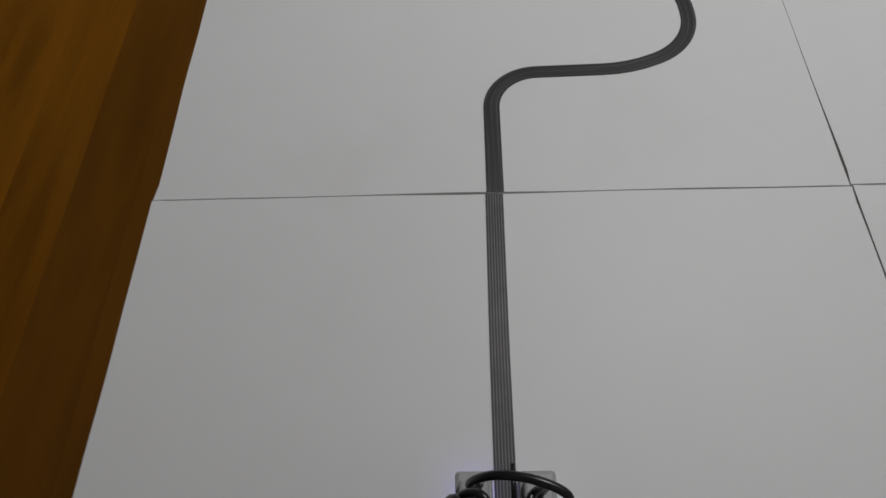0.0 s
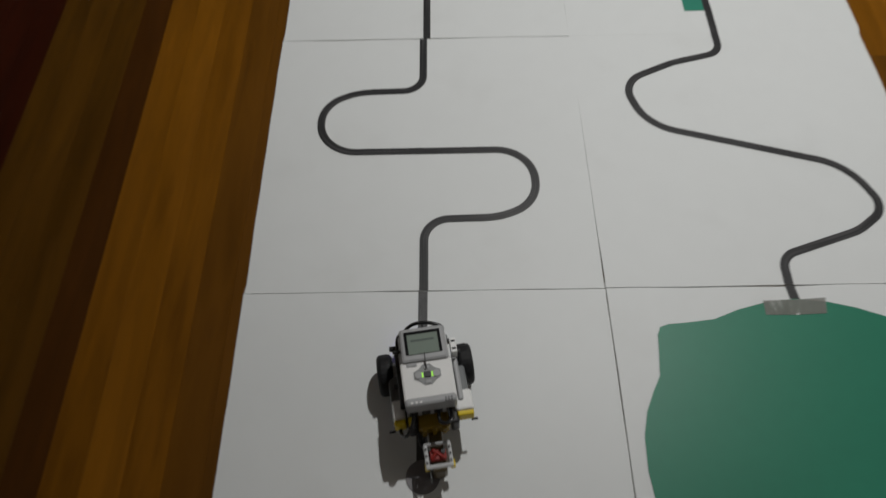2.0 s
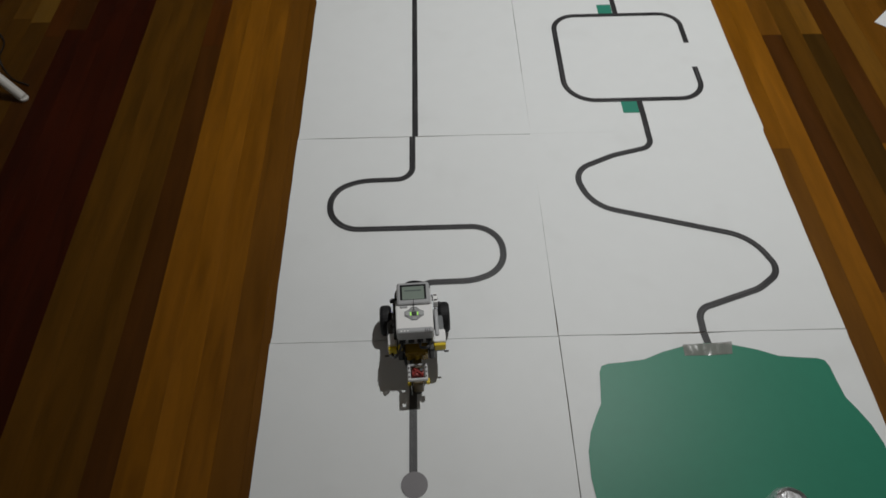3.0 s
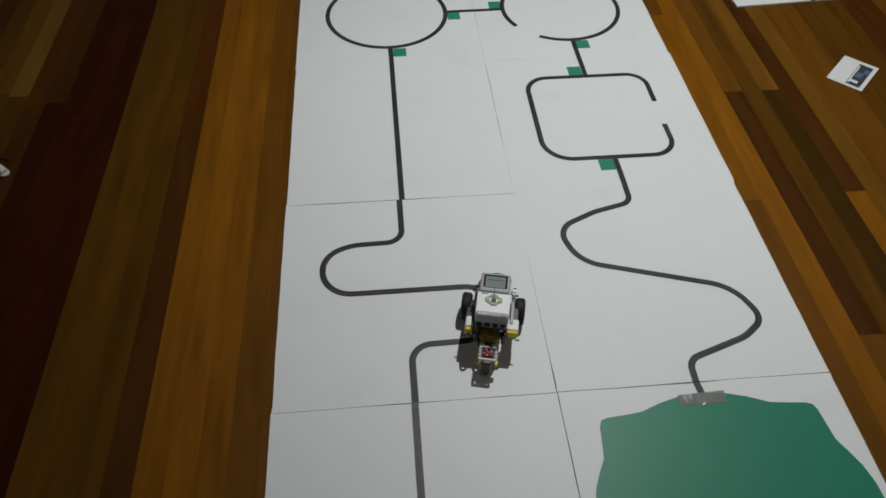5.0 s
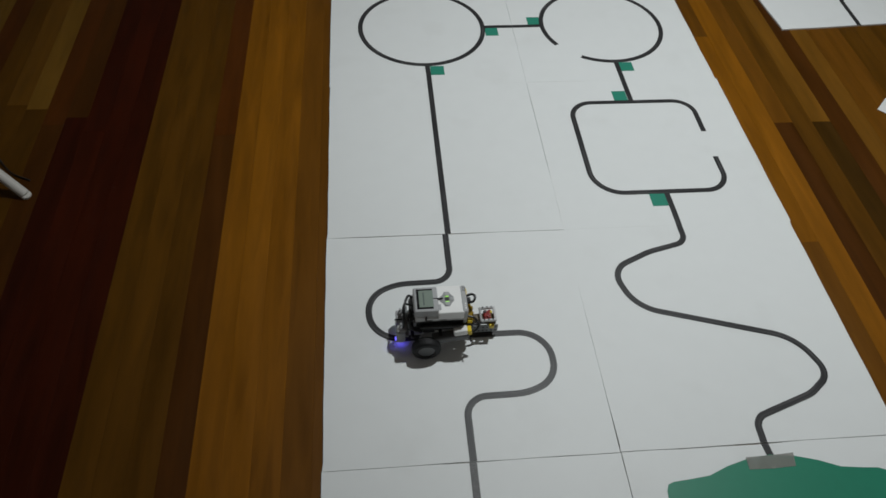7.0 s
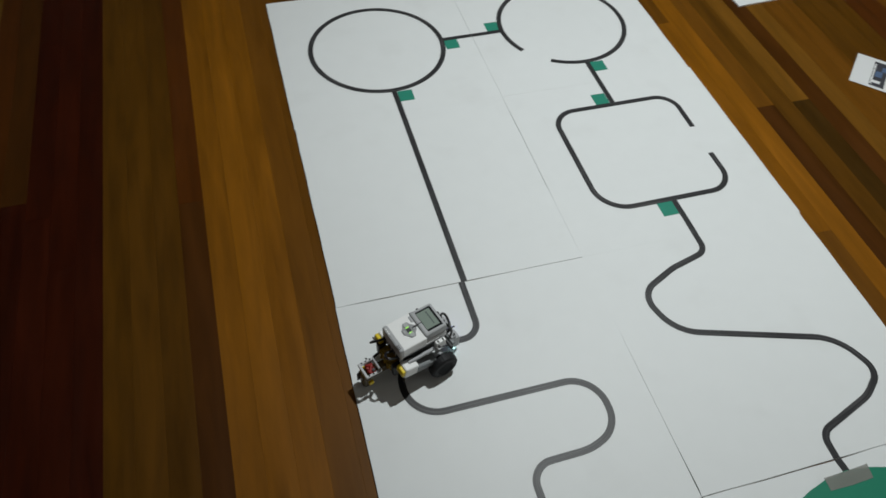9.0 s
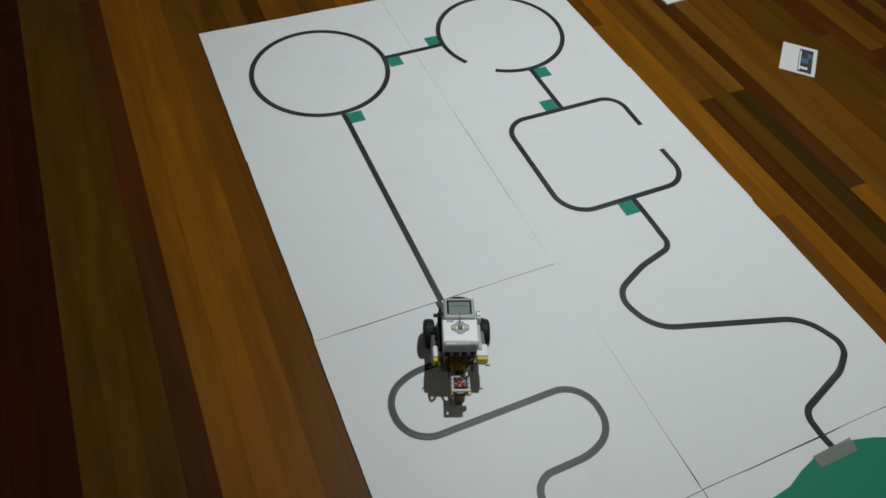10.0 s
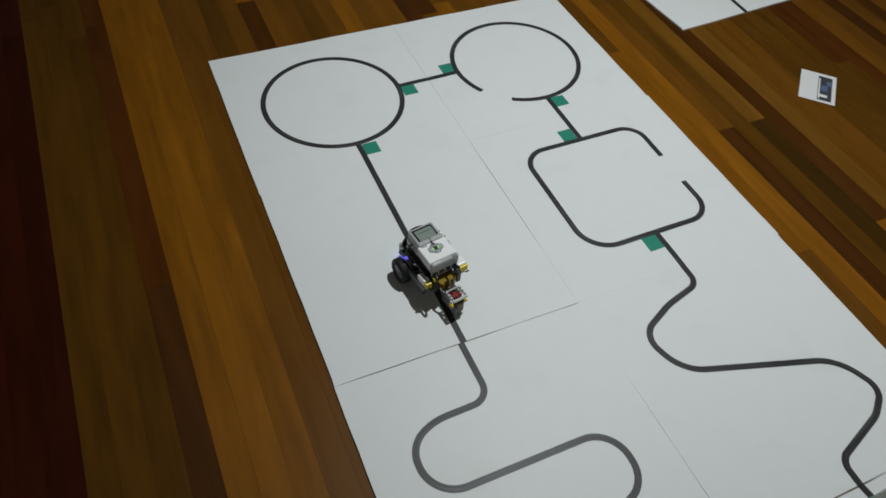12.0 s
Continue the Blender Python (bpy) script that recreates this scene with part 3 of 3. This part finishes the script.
pad = part("button_pad", prism(bmesh.new(), [(BX + 0.0155, 0.005), (BX + 0.0155, -0.005), (BX + 0.009, -0.011), (BX + 0.0055, -0.0185), (BX - 0.0045, -0.0185), (BX - 0.009, -0.011), (BX - 0.0145, -0.005), (BX - 0.0145, 0.005), (BX - 0.009, 0.011), (BX - 0.0045, 0.0185), (BX + 0.0055, 0.0185), (BX + 0.009, 0.011)], 0.127, 0.1284), M["pad"], brick, "grey cross-shaped button pad")
part("centre_button", box(bmesh.new(), BX - 0.0045, BX + 0.0045, -0.0045, 0.0045, 0.128, 0.1298, 0.001), M["dark"], pad, "dark centre button")
for y in (-0.0125, 0.0125):
    part("side_button", cyl(bmesh.new(), 0.0052, 0.0022, pose(BX, y, 0.1275), 18, None, 0.0006), M["grey"], pad)
for x in (BX - 0.0105, BX + 0.0105):
    part("end_button", box(bmesh.new(), x - 0.0028, x + 0.0028, -0.004, 0.004, 0.1278, 0.1293, 0.001), M["grey"], pad)
for y in (-0.0072, 0.0072):
    part("button_light", box(bmesh.new(), BX - 0.0035, BX + 0.0035, y - 0.0016, y + 0.0016, 0.128, 0.1289, 0.0003), M["led_green"], pad, "faint green status light")
for q in range(4):
    y = -0.0255 + q * 0.017
    part("port", box(bmesh.new(), -0.0882, -0.0855, y - 0.006, y + 0.006, 0.0895, 0.1, 0.0005), M["black"], brick, "black cable socket")
    part("port", box(bmesh.new(), BF - 0.001, BF + 0.0012, y - 0.006, y + 0.006, 0.091, 0.1015, 0.0005), M["black"], brick, "black cable socket")
part("card_slot", box(bmesh.new(), -0.012, 0.0, 0.034, 0.0349, 0.1, 0.103), M["black"], brick)
part("card_slot", box(bmesh.new(), -0.043, -0.026, 0.034, 0.0349, 0.1005, 0.1025), M["dark"], brick)
for side in (-1, 1):
    part("side_trim", box(bmesh.new(), -0.078, 0.004, side * 0.0356 - 0.0006, side * 0.0356 + 0.0006, 0.1062, 0.1085, 0.0004), M["white"], brick, "white edge trim")
    part("side_seam", box(bmesh.new(), -0.07, 0.012, side * 0.0346 - 0.0005, side * 0.0346 + 0.0005, 0.0985, 0.0992), M["mid"], brick)


def beam(bm, a, b, w=0.0074, holes=True):
    """A studless beam from a to b with rounded ends and dark pin holes on its sides."""
    a, b = Vector(a), Vector(b)
    d = b - a
    m = Matrix.Translation(a) @ d.to_track_quat("X", "Z").to_matrix().to_4x4()
    box(bm, -w / 2, d.length + w / 2, -w / 2, w / 2, -w / 2, w / 2, 0.0022, m)
    return bm


# side panels and frame
panel = part("side_panel", box(bmesh.new(), -0.009, 0.014, -0.0475, -0.0385, 0.084, 0.104, 0.0015), M["white"], robot, "white side panel with slots")
for x in (-0.003, 0.0085):
    part("slot", box(bmesh.new(), x - 0.0016, x + 0.0016, -0.0462, -0.0402, 0.1032, 0.1043), M["black"], panel)
part("side_beam", beam(bmesh.new(), (-0.07, -0.0425, 0.084), (-0.014, -0.0425, 0.084)), M["grey"], robot)
part("side_beam", beam(bmesh.new(), (-0.07, 0.039, 0.08), (0.01, 0.039, 0.08)), M["dark"], robot)
part("side_block", box(bmesh.new(), -0.018, 0.008, 0.034, 0.042, 0.062, 0.083, 0.003), M["dark"], robot)
part("pin", cyl(bmesh.new(), 0.0024, 0.012, pose(0.001, 0.032, 0.108, -90), 12), M["black"], robot, "black pin")
part("pin", cyl(bmesh.new(), 0.0024, 0.005, pose(-0.004, -0.0472, 0.095, 90), 12), M["dark"], robot, "black pin")
for y in (-0.016, 0.016):
    part("chassis_beam", beam(bmesh.new(), (-0.095, y, 0.045), (0.046, y, 0.045)), M["dark"], robot)
for x in (-0.085, -0.03, 0.03):
    part("cross_beam", beam(bmesh.new(), (x, -0.046, 0.058), (x, 0.046, 0.058)), M["black"], robot)
part("under_frame", box(bmesh.new(), -0.08, 0.02, -0.03, 0.03, 0.05, 0.086, 0.006), M["black"], robot, "black inner frame below the brick")

# drive motors: a grey drum at the wheel, a white sloping body and a yellow tail end
for side, hue in ((1, "hub"), (-1, "mid")):
    y0, zm = side * 0.046, -0.005 * (side > 0)
    mot = part("drive_motor", cyl(bmesh.new(), 0.019, 0.022, pose(-0.004, y0 - 0.011, 0.036, -90), 28, None, 0.002), M["grey"], robot, "grey and white drive motor")
    bm = box(bmesh.new(), -0.092, -0.012, y0 - 0.0105, y0 + 0.0105, -0.012, 0.007, 0.004, pose(0.0, 0, 0.052 + zm, 0, 9))
    part("motor_body", bm, M[hue], mot)
    cover = (-0.09, -0.06, y0 - 0.0085, y0 + 0.0085, -0.008, 0.0185, 0.0035) if side > 0 else (-0.092, -0.06, y0 - 0.0125, y0 + 0.0125, -0.009, 0.0185, 0.0035)
    part("motor_cover", box(bmesh.new(), *cover, pose(0, 0, 0.054 + zm, 0, 9)), M["white"], mot, "pale motor cover")
    part("motor_tail", box(bmesh.new(), -0.0985, -0.0895, y0 - 0.0115 + 0.0035 * (side > 0), y0 + 0.0115 - 0.0035 * (side > 0), -0.001, 0.0145, 0.002, pose(0, 0, 0.054 + zm, 0, 9)), M["yellow"], mot, "yellow tail connector")
    part("tail_pin", cyl(bmesh.new(), 0.0018, 0.009, pose(-0.094, side * 0.054, 0.058 + zm, -90 * side), 10), M["dark"], mot)


AXLE, RAD = 0.001, 0.0315


# wheels: the hub's empty spins about y
def wheel(side):
    w = new("wheel")
    w.parent = robot
    w.empty_display_size = 0.01
    w["label"] = "black rubber wheel with a grey rim"
    turn = pose(0, -0.012, 0, -90)
    bm = lathe(bmesh.new(), [(0.018, 0.002), (0.02, 0.0), (0.0265, 0.0005), (RAD - 0.001, 0.0035), (RAD, 0.008), (RAD, 0.017), (RAD - 0.001, 0.0205), (0.0265, 0.0235), (0.02, 0.024), (0.018, 0.022), (0.018, 0.002)], turn, 60, False)
    bm.verts.index_update()
    for v in bm.verts:  # fine cross grooves round the tread
        if v.index % 60 % 2 and math.hypot(v.co.x, v.co.z) > 0.029:
            v.co.x, v.co.z = v.co.x * 0.991, v.co.z * 0.991
    part("tyre", bm, M["rubber"], w)
    bm = lathe(bmesh.new(), [(0.0182, 0.003), (0.0165, 0.0045), (0.015, 0.008), (0.0115, 0.0085), (0.011, 0.0065), (0.0085, 0.0065), (0.008, 0.009), (0.006, 0.009), (0.0055, 0.0045), (0.0003, 0.0045)], turn, 32)
    lathe(bm, [(0.0003, 0.0195), (0.0055, 0.0195), (0.006, 0.0155), (0.008, 0.0155), (0.0085, 0.018), (0.011, 0.018), (0.0115, 0.0155), (0.015, 0.0155), (0.0165, 0.0195), (0.0182, 0.021)], turn, 32)
    part("rim", bm, M["hub"], w, "grey plastic rim")
    bm = bmesh.new()
    for k in range(6):
        a = math.pi * k / 3
        for y in (-0.0055, 0.0055):
            cyl(bm, 0.0014, 0.002, Matrix.Rotation(a, 4, "Y") @ pose(0.0132, y - 0.001 if y > 0 else y + 0.001, 0, -90 if y > 0 else 90), 10)
    part("rim_holes", bm, M["black"], w, "dark pin holes")
    w.matrix_basis = pose(AXLE, side * 0.0595, RAD)
    return w


wheel_left, wheel_right = wheel(1), wheel(-1)

# two light sensors at the nose, looking down
for y, led in ((0.0195, "led_blue"), (-0.0195, "led_white")):
    sen = part("light_sensor", box(box(bmesh.new(), 0.044, 0.063, y - 0.0115, y + 0.0115, 0.016, 0.05, 0.0025), 0.041, 0.056, y - 0.009, y + 0.009, 0.048, 0.057, 0.002), M["grey"], robot, "grey downward light sensor")
    part("sensor_face", box(bmesh.new(), 0.0455, 0.0645, y - 0.0095, y + 0.0095, 0.0105, 0.018, 0.0015), M["white"], sen)
    part("sensor_window", box(bmesh.new(), 0.049, 0.06, y - 0.006, y + 0.006, 0.0095, 0.0107), M[led], sen, "glowing sensor window")
    if y > 0:
        part("sensor_lamp", box(bmesh.new(), 0.0642, 0.0655, y - 0.0042, y + 0.0042, 0.0125, 0.0155, 0.0004), M["led_blue"], sen, "small glowing lamp")
    else:
        part("sensor_lamp", box(bmesh.new(), 0.047, 0.052, y - 0.0128, y - 0.0112, 0.0125, 0.016, 0.0004), M["led_glint"], sen, "small glowing lamp")
    part("sensor_pin", cyl(bmesh.new(), 0.0022, 0.008, pose(0.053, y - 0.004, 0.057), 10), M["grey"], sen)
part("nose_beam", beam(bmesh.new(), (0.041, -0.036, 0.05), (0.041, 0.036, 0.05)), M["mid"], robot)
part("nose_axle", cyl(bmesh.new(), 0.0017, 0.024, pose(0.042, -0.0045, 0.052, 0, 90), 8), M["black"], robot)

# cables
C = 0.0027
for route in (
    [(0.026, -0.031, 0.096), (0.035, -0.03, 0.102), (0.0425, -0.012, 0.104), (0.0465, 0.008, 0.098), (0.048, 0.0215, 0.078), (0.048, 0.0195, 0.056)],
    [(0.026, -0.0085, 0.096), (0.036, -0.012, 0.096), (0.043, -0.02, 0.086), (0.046, -0.0215, 0.072), (0.047, -0.0195, 0.056)],
    [(0.026, 0.0085, 0.096), (0.036, 0.016, 0.098), (0.038, 0.027, 0.086), (0.026, 0.034, 0.07), (0.0, 0.034, 0.066)],
    [(0.026, 0.0255, 0.096), (0.036, 0.03, 0.09), (0.034, 0.036, 0.075), (0.01, 0.038, 0.062)],
    [(-0.088, -0.0255, 0.095), (-0.103, -0.026, 0.102), (-0.109, -0.018, 0.103), (-0.104, -0.0085, 0.099), (-0.088, -0.0085, 0.096)],
    [(-0.088, 0.0255, 0.095), (-0.103, 0.03, 0.092), (-0.112, 0.04, 0.08), (-0.104, 0.046, 0.068), (-0.09, 0.047, 0.066)],
    [(-0.09, 0.02, 0.06), (-0.112, 0.022, 0.056), (-0.13, 0.014, 0.052), (-0.142, 0.008, 0.05)],
):
    part("cable", tube(bmesh.new(), route, C), M["black"], robot, "black connection cable")

# amber rear gearing, tail frame with its red block, and the rear skid
gear = part("rear_gearbox", box(bmesh.new(), -0.103, -0.079, -0.0225, 0.0225, 0.045, 0.072, 0.003), M["gold"], robot, "amber rear gearbox")
for y in (-0.014, 0.0, 0.014):
    part("gear_rib", box(bmesh.new(), -0.1065, -0.092, y - 0.0035, y + 0.0035, 0.05, 0.07, 0.0015), M["gold"], gear)
for y in (-0.03, 0.03):
    part("rear_bracket", box(bmesh.new(), -0.103, -0.084, y - 0.006, y + 0.006, 0.046, 0.08, 0.003), M["black"], robot)
for y in (-0.0165, 0.0165):
    rail = part("tail_rail", beam(bmesh.new(), (-0.152, y, 0.061), (-0.124, y, 0.0595), 0.006), M["pale"], robot, "light grey tail rail")
    bm = bmesh.new()
    for k in range(3):
        cyl(bm, 0.0018, 0.0004, pose(-0.148 + k * 0.0095, y, 0.064), 10)
    part("rail_holes", bm, M["dark"], rail)
part("tail_bar", beam(bmesh.new(), (-0.1535, -0.0165, 0.061), (-0.1535, 0.0165, 0.061), 0.006), M["pale"], robot, "light grey tail bar")
part("tail_bar", beam(bmesh.new(), (-0.122, -0.0165, 0.06), (-0.122, 0.0165, 0.06), 0.005), M["grey"], robot)
redb = part("red_block", box(bmesh.new(), -0.1445, -0.1295, -0.0115, 0.0115, 0.05, 0.0585, 0.0015), M["red"], robot, "red block in the tail frame")
for a0, a1 in (((-0.143, -0.0085, 0.0605), (-0.131, 0.006, 0.0605)), ((-0.142, 0.009, 0.0595), (-0.133, 0.001, 0.0605))):
    part("red_arm", beam(bmesh.new(), a0, a1, 0.0052), M["red"], redb)
part("red_stud", cyl(bmesh.new(), 0.0032, 0.004, pose(-0.133, -0.0075, 0.058), 16), M["dark"], redb, "dark stud")
part("red_stud", cyl(bmesh.new(), 0.0026, 0.004, pose(-0.142, 0.0015, 0.058), 16), M["red"], redb)
part("tail_core", box(bmesh.new(), -0.15, -0.095, -0.0095, 0.0095, 0.034, 0.052, 0.003), M["brown"], robot)
skid = part("rear_skid", box(bmesh.new(), -0.158, -0.14, -0.0105, 0.0105, 0.014, 0.05, 0.004), M["brown"], robot, "dark brown rear skid holder")
part("skid_ball", lathe(bmesh.new(), [(0.0085 * math.sin(math.pi * k / 10) + 1e-6, 0.0085 - 0.0085 * math.cos(math.pi * k / 10)) for k in range(11)], pose(-0.149, 0, 0.0003), 20), M["dark"], skid, "dark ball caster")
for y in (-0.019, 0.017):
    part("yellow_pin", box(bmesh.new(), -0.152, -0.141, y - 0.0035, y + 0.0035, 0.034, 0.043, 0.0015), M["yellow"], robot, "yellow connector")
part("yellow_pin", box(bmesh.new(), -0.099, -0.0885, 0.0265, 0.0345, 0.0785, 0.0875, 0.0018), M["yellow"], robot, "yellow connector")
# the lattice shadow below the tail, given shape as a grey plate with black dots
plate = part("tail_plate", box(bmesh.new(), -0.162, -0.104, 0.012, 0.0145, 0.012, 0.038, 0.001), M["mid"], robot, "grey holed plate standing in for a lattice shadow")
bm = bmesh.new()
for k in range(6):
    for z in (0.019, 0.031):
        cyl(bm, 0.0024, 0.0032, pose(-0.156 + k * 0.0092, 0.0117, z, -90), 10)
part("plate_holes", bm, M["black"], plate)


# ---- floor planks: strips along y; tone by strip as the timber was mixed ----
PITCH, BASE = 0.0592, -0.677
TONES = {-19: "yyyy", -18: "bbyy", -17: "ddyy", -16: "yyyy", -15: "rrdd", -14: "ddbb", -13: "bbnn", -12: "bbyy", -11: "eedd", -10: "rree", -9: "rrrr", -8: "rrrr", -7: "rrrr", -6: "bbbb", -5: "bbbb", -4: "bbbb", -3: "eedd", -2: "oooo",
         -1: "oooo", 0: "oooo", 1: "mmmm", 2: "mmmm", 22: "mmom", 23: "oooo", 24: "eemm", 25: "bbbb", 26: "kknn", 27: "ooed", 28: "nnnn", 29: "mmmm", 30: "mmmm", 31: "mmbb", 32: "ddbb", 33: "mmbb", 34: "bbdd", 35: "dddd", 36: "ddmm"}
JOINT = {22: (0.53,), 24: (0.995,), 26: (0.995,), 27: (0.535,), -3: (1.0,), -9: (1.03,), -10: (1.09,), -11: (1.06,), -12: (1.13,), -13: (1.15,), -14: (0.95,), -15: (0.9,)}
LONG = [c for c in range(-8, 3) if c != -3] + [23, 25, 28, 29]


def seam(col):
    """The east edge of a strip; one wider strip lies under the field."""
    return BASE + col * PITCH if col < 12 else 0.711 + (col - 23) * PITCH


rng = random.Random(11)
meshes = {}


def plank_ring(length, width):
    """Corner points of one strip: chamfered long edges, square ends."""
    w, h, c = width - 0.00012, 0.016, 0.0002
    ring = [(-w / 2, -h), (-w / 2, -c), (-w / 2 + c, 0), (w / 2 - c, 0), (w / 2, -c), (w / 2, -h)]
    verts = [(x, e * (length / 2 - 0.0002), z) for e in (-1, 1) for x, z in ring]
    faces = [(k, k + 1, k + 7, k + 6) for k in range(5)] + [(5, 4, 3, 2, 1, 0), (6, 7, 8, 9, 10, 11)]
    return verts, faces


def plank_mesh(length, width, tone):
    key = (round(length, 2), round(width, 4), tone)
    if key not in meshes:
        me = bpy.data.meshes.new("plank")
        verts, faces = plank_ring(length, width)
        me.from_pydata(verts, [], faces)
        me.materials.append(WOODS[tone])
        bm = bmesh.new()
        bm.from_mesh(me)
        bmesh.ops.recalc_face_normals(bm, faces=bm.faces[:])
        bm.to_mesh(me)
        bm.free()
        meshes[key] = me
    return meshes[key]


rest = {}
for col in range(-28, 64):
    x, wide = (seam(col - 1) + seam(col)) / 2, seam(col) - seam(col - 1)
    cuts = list(JOINT.get(col, ()))
    y = cuts[0] if cuts else rng.uniform(0.1, 1.9)
    y = round(y, 2)
    if col in LONG:
        y, cuts = 2.05 + 0.07 * (col % 4), []
    ends = [y]
    while ends[0] > Y0:
        ends.insert(0, max(Y0, round(ends[0] - (3.0 if col in LONG else rng.choice((0.9, 1.1, 1.3, 1.5))), 2)))
    while ends[-1] < Y1:
        ends.append(min(Y1, round(ends[-1] + rng.choice((0.7, 0.9, 1.1, 1.3)), 2)))
    pick = TONES.get(col)
    for a, b in zip(ends, ends[1:]):
        if b - a < 0.02:
            continue
        mid = (a + b) / 2
        if pick:
            tone = pick[max(0, min(3, int((mid + 0.6) / 0.7)))] if not cuts else (pick[0] if b <= y + 0.01 and a > y - 1.6 else pick[2] if a >= y - 0.01 and b < y + 1.4 else pick[3])
        elif x < -1.2:
            tone = rng.choice("rrdr") if mid < 1.1 else rng.choice("bbdb")
        else:
            tone = rng.choice("bmomemb")
        if -19 <= col < 40 and b > -0.9 and a < 2.7:
            p = new("plank", plank_mesh(b - a, wide, tone))
            p.parent = floor
            p.location = (x, mid, FLOOR)
        else:
            verts, faces = rest.setdefault(tone, ([], []))
            v, f = plank_ring(b - a, wide)
            faces.extend([tuple(k + len(verts) for k in q) for q in f])
            verts.extend([(x + p[0], mid + p[1], FLOOR + p[2]) for p in v])

# the strips along the walls, one mesh
me = bpy.data.meshes.new("outer_planks")
verts, faces, slots = [], [], []
for n, tone in enumerate(sorted(rest)):
    me.materials.append(WOODS[tone])
    faces += [tuple(k + len(verts) for k in q) for q in rest[tone][1]]
    slots += [n] * len(rest[tone][1])
    verts += rest[tone][0]
me.from_pydata(verts, [], faces)
me.polygons.foreach_set("material_index", slots)
outer = new("outer_planks", me)
outer.parent = floor
tagged(outer, kind="stuff")


# ---- what moves ----
# seconds, the brick's front edge on the plan, heading in degrees
DRIVE = [
    (0.0, -0.304, -0.289, 90.0), (0.5, -0.305, -0.300, 90.0), (1.0, -0.305, -0.296, 90.0), (1.2, -0.306, -0.275, 90.0), (1.5, -0.306, -0.221, 88.0), (1.7, -0.299, -0.183, 81.0),
    (2.0, -0.299, -0.129, 98.0), (2.25, -0.299, -0.086, 93.0), (2.5, -0.292, -0.040, 78.5), (2.75, -0.297, 0.008, 88.0), (3.0, -0.298, 0.055, 92.5), (3.2, -0.303, 0.092, 94.0),
    (3.6, -0.291, 0.142, 70.0), (4.0, -0.228, 0.165, 33.0), (4.4, -0.150, 0.176, 22.0), (4.8, -0.100, 0.207, 48.6), (5.0, -0.106, 0.228, 77.3), (5.25, -0.117, 0.256, 101.0), (5.5, -0.133, 0.278, 131.2),
    (5.75, -0.157, 0.292, 155.0), (6.0, -0.192, 0.295, 171.9), (6.25, -0.246, 0.299, 174.0), (6.5, -0.301, 0.301, 174.2), (6.75, -0.352, 0.306, 176.5), (7.0, -0.401, 0.309, 180.5), (7.2, -0.438, 0.301, 186.5),
    (7.5, -0.480, 0.307, 170.0), (7.8, -0.498, 0.338, 128.0), (8.1, -0.500, 0.378, 92.0), (8.45, -0.470, 0.420, 55.0), (8.8, -0.422, 0.439, 25.8), (9.0, -0.405, 0.449, 17.9), (9.25, -0.365, 0.452, 10.0), (9.5, -0.328, 0.452, 12.0),
    (9.75, -0.306, 0.476, 42.0), (10.0, -0.302, 0.510, 68.8), (10.25, -0.303, 0.560, 84.0), (10.5, -0.303, 0.607, 88.5), (10.75, -0.296, 0.655, 84.0), (11.0, -0.288, 0.702, 78.8), (11.25, -0.289, 0.737, 76.0), (11.5, -0.294, 0.771, 79.5), (11.75, -0.299, 0.81, 90.0), (12.0, -0.304, 0.848, 98.8),
]


def motions():
    rows = []
    for t, x, y, h in DRIVE:
        a = radians(h)
        rows.append((t, x - BF * math.cos(a), y - BF * math.sin(a), h))
    walk(robot, [(t, pose(x, y, 0.0008, 0, 0, h)) for t, x, y, h in rows])
    # each wheel rolls by the way that it goes over the ground
    for w, side in ((wheel_left, 1), (wheel_right, -1)):
        spin, keys = 0.0, [(0.0, pose(AXLE, side * 0.0595, RAD))]
        for (t0, x0, y0, h0), (t1, x1, y1, h1) in zip(rows, rows[1:]):
            hm = radians((h0 + h1) / 2)
            way = (x1 - x0) * math.cos(hm) + (y1 - y0) * math.sin(hm) - side * 0.0595 * radians(h1 - h0)
            turn = math.degrees(way / RAD)
            n = max(1, math.ceil(abs(turn) / 60))
            for k in range(1, n + 1):
                keys.append((t0 + (t1 - t0) * k / n, pose(AXLE, side * 0.0595, RAD, 0, spin + turn * k / n, 0)))
            spin += turn
        walk(w, keys)


motions()
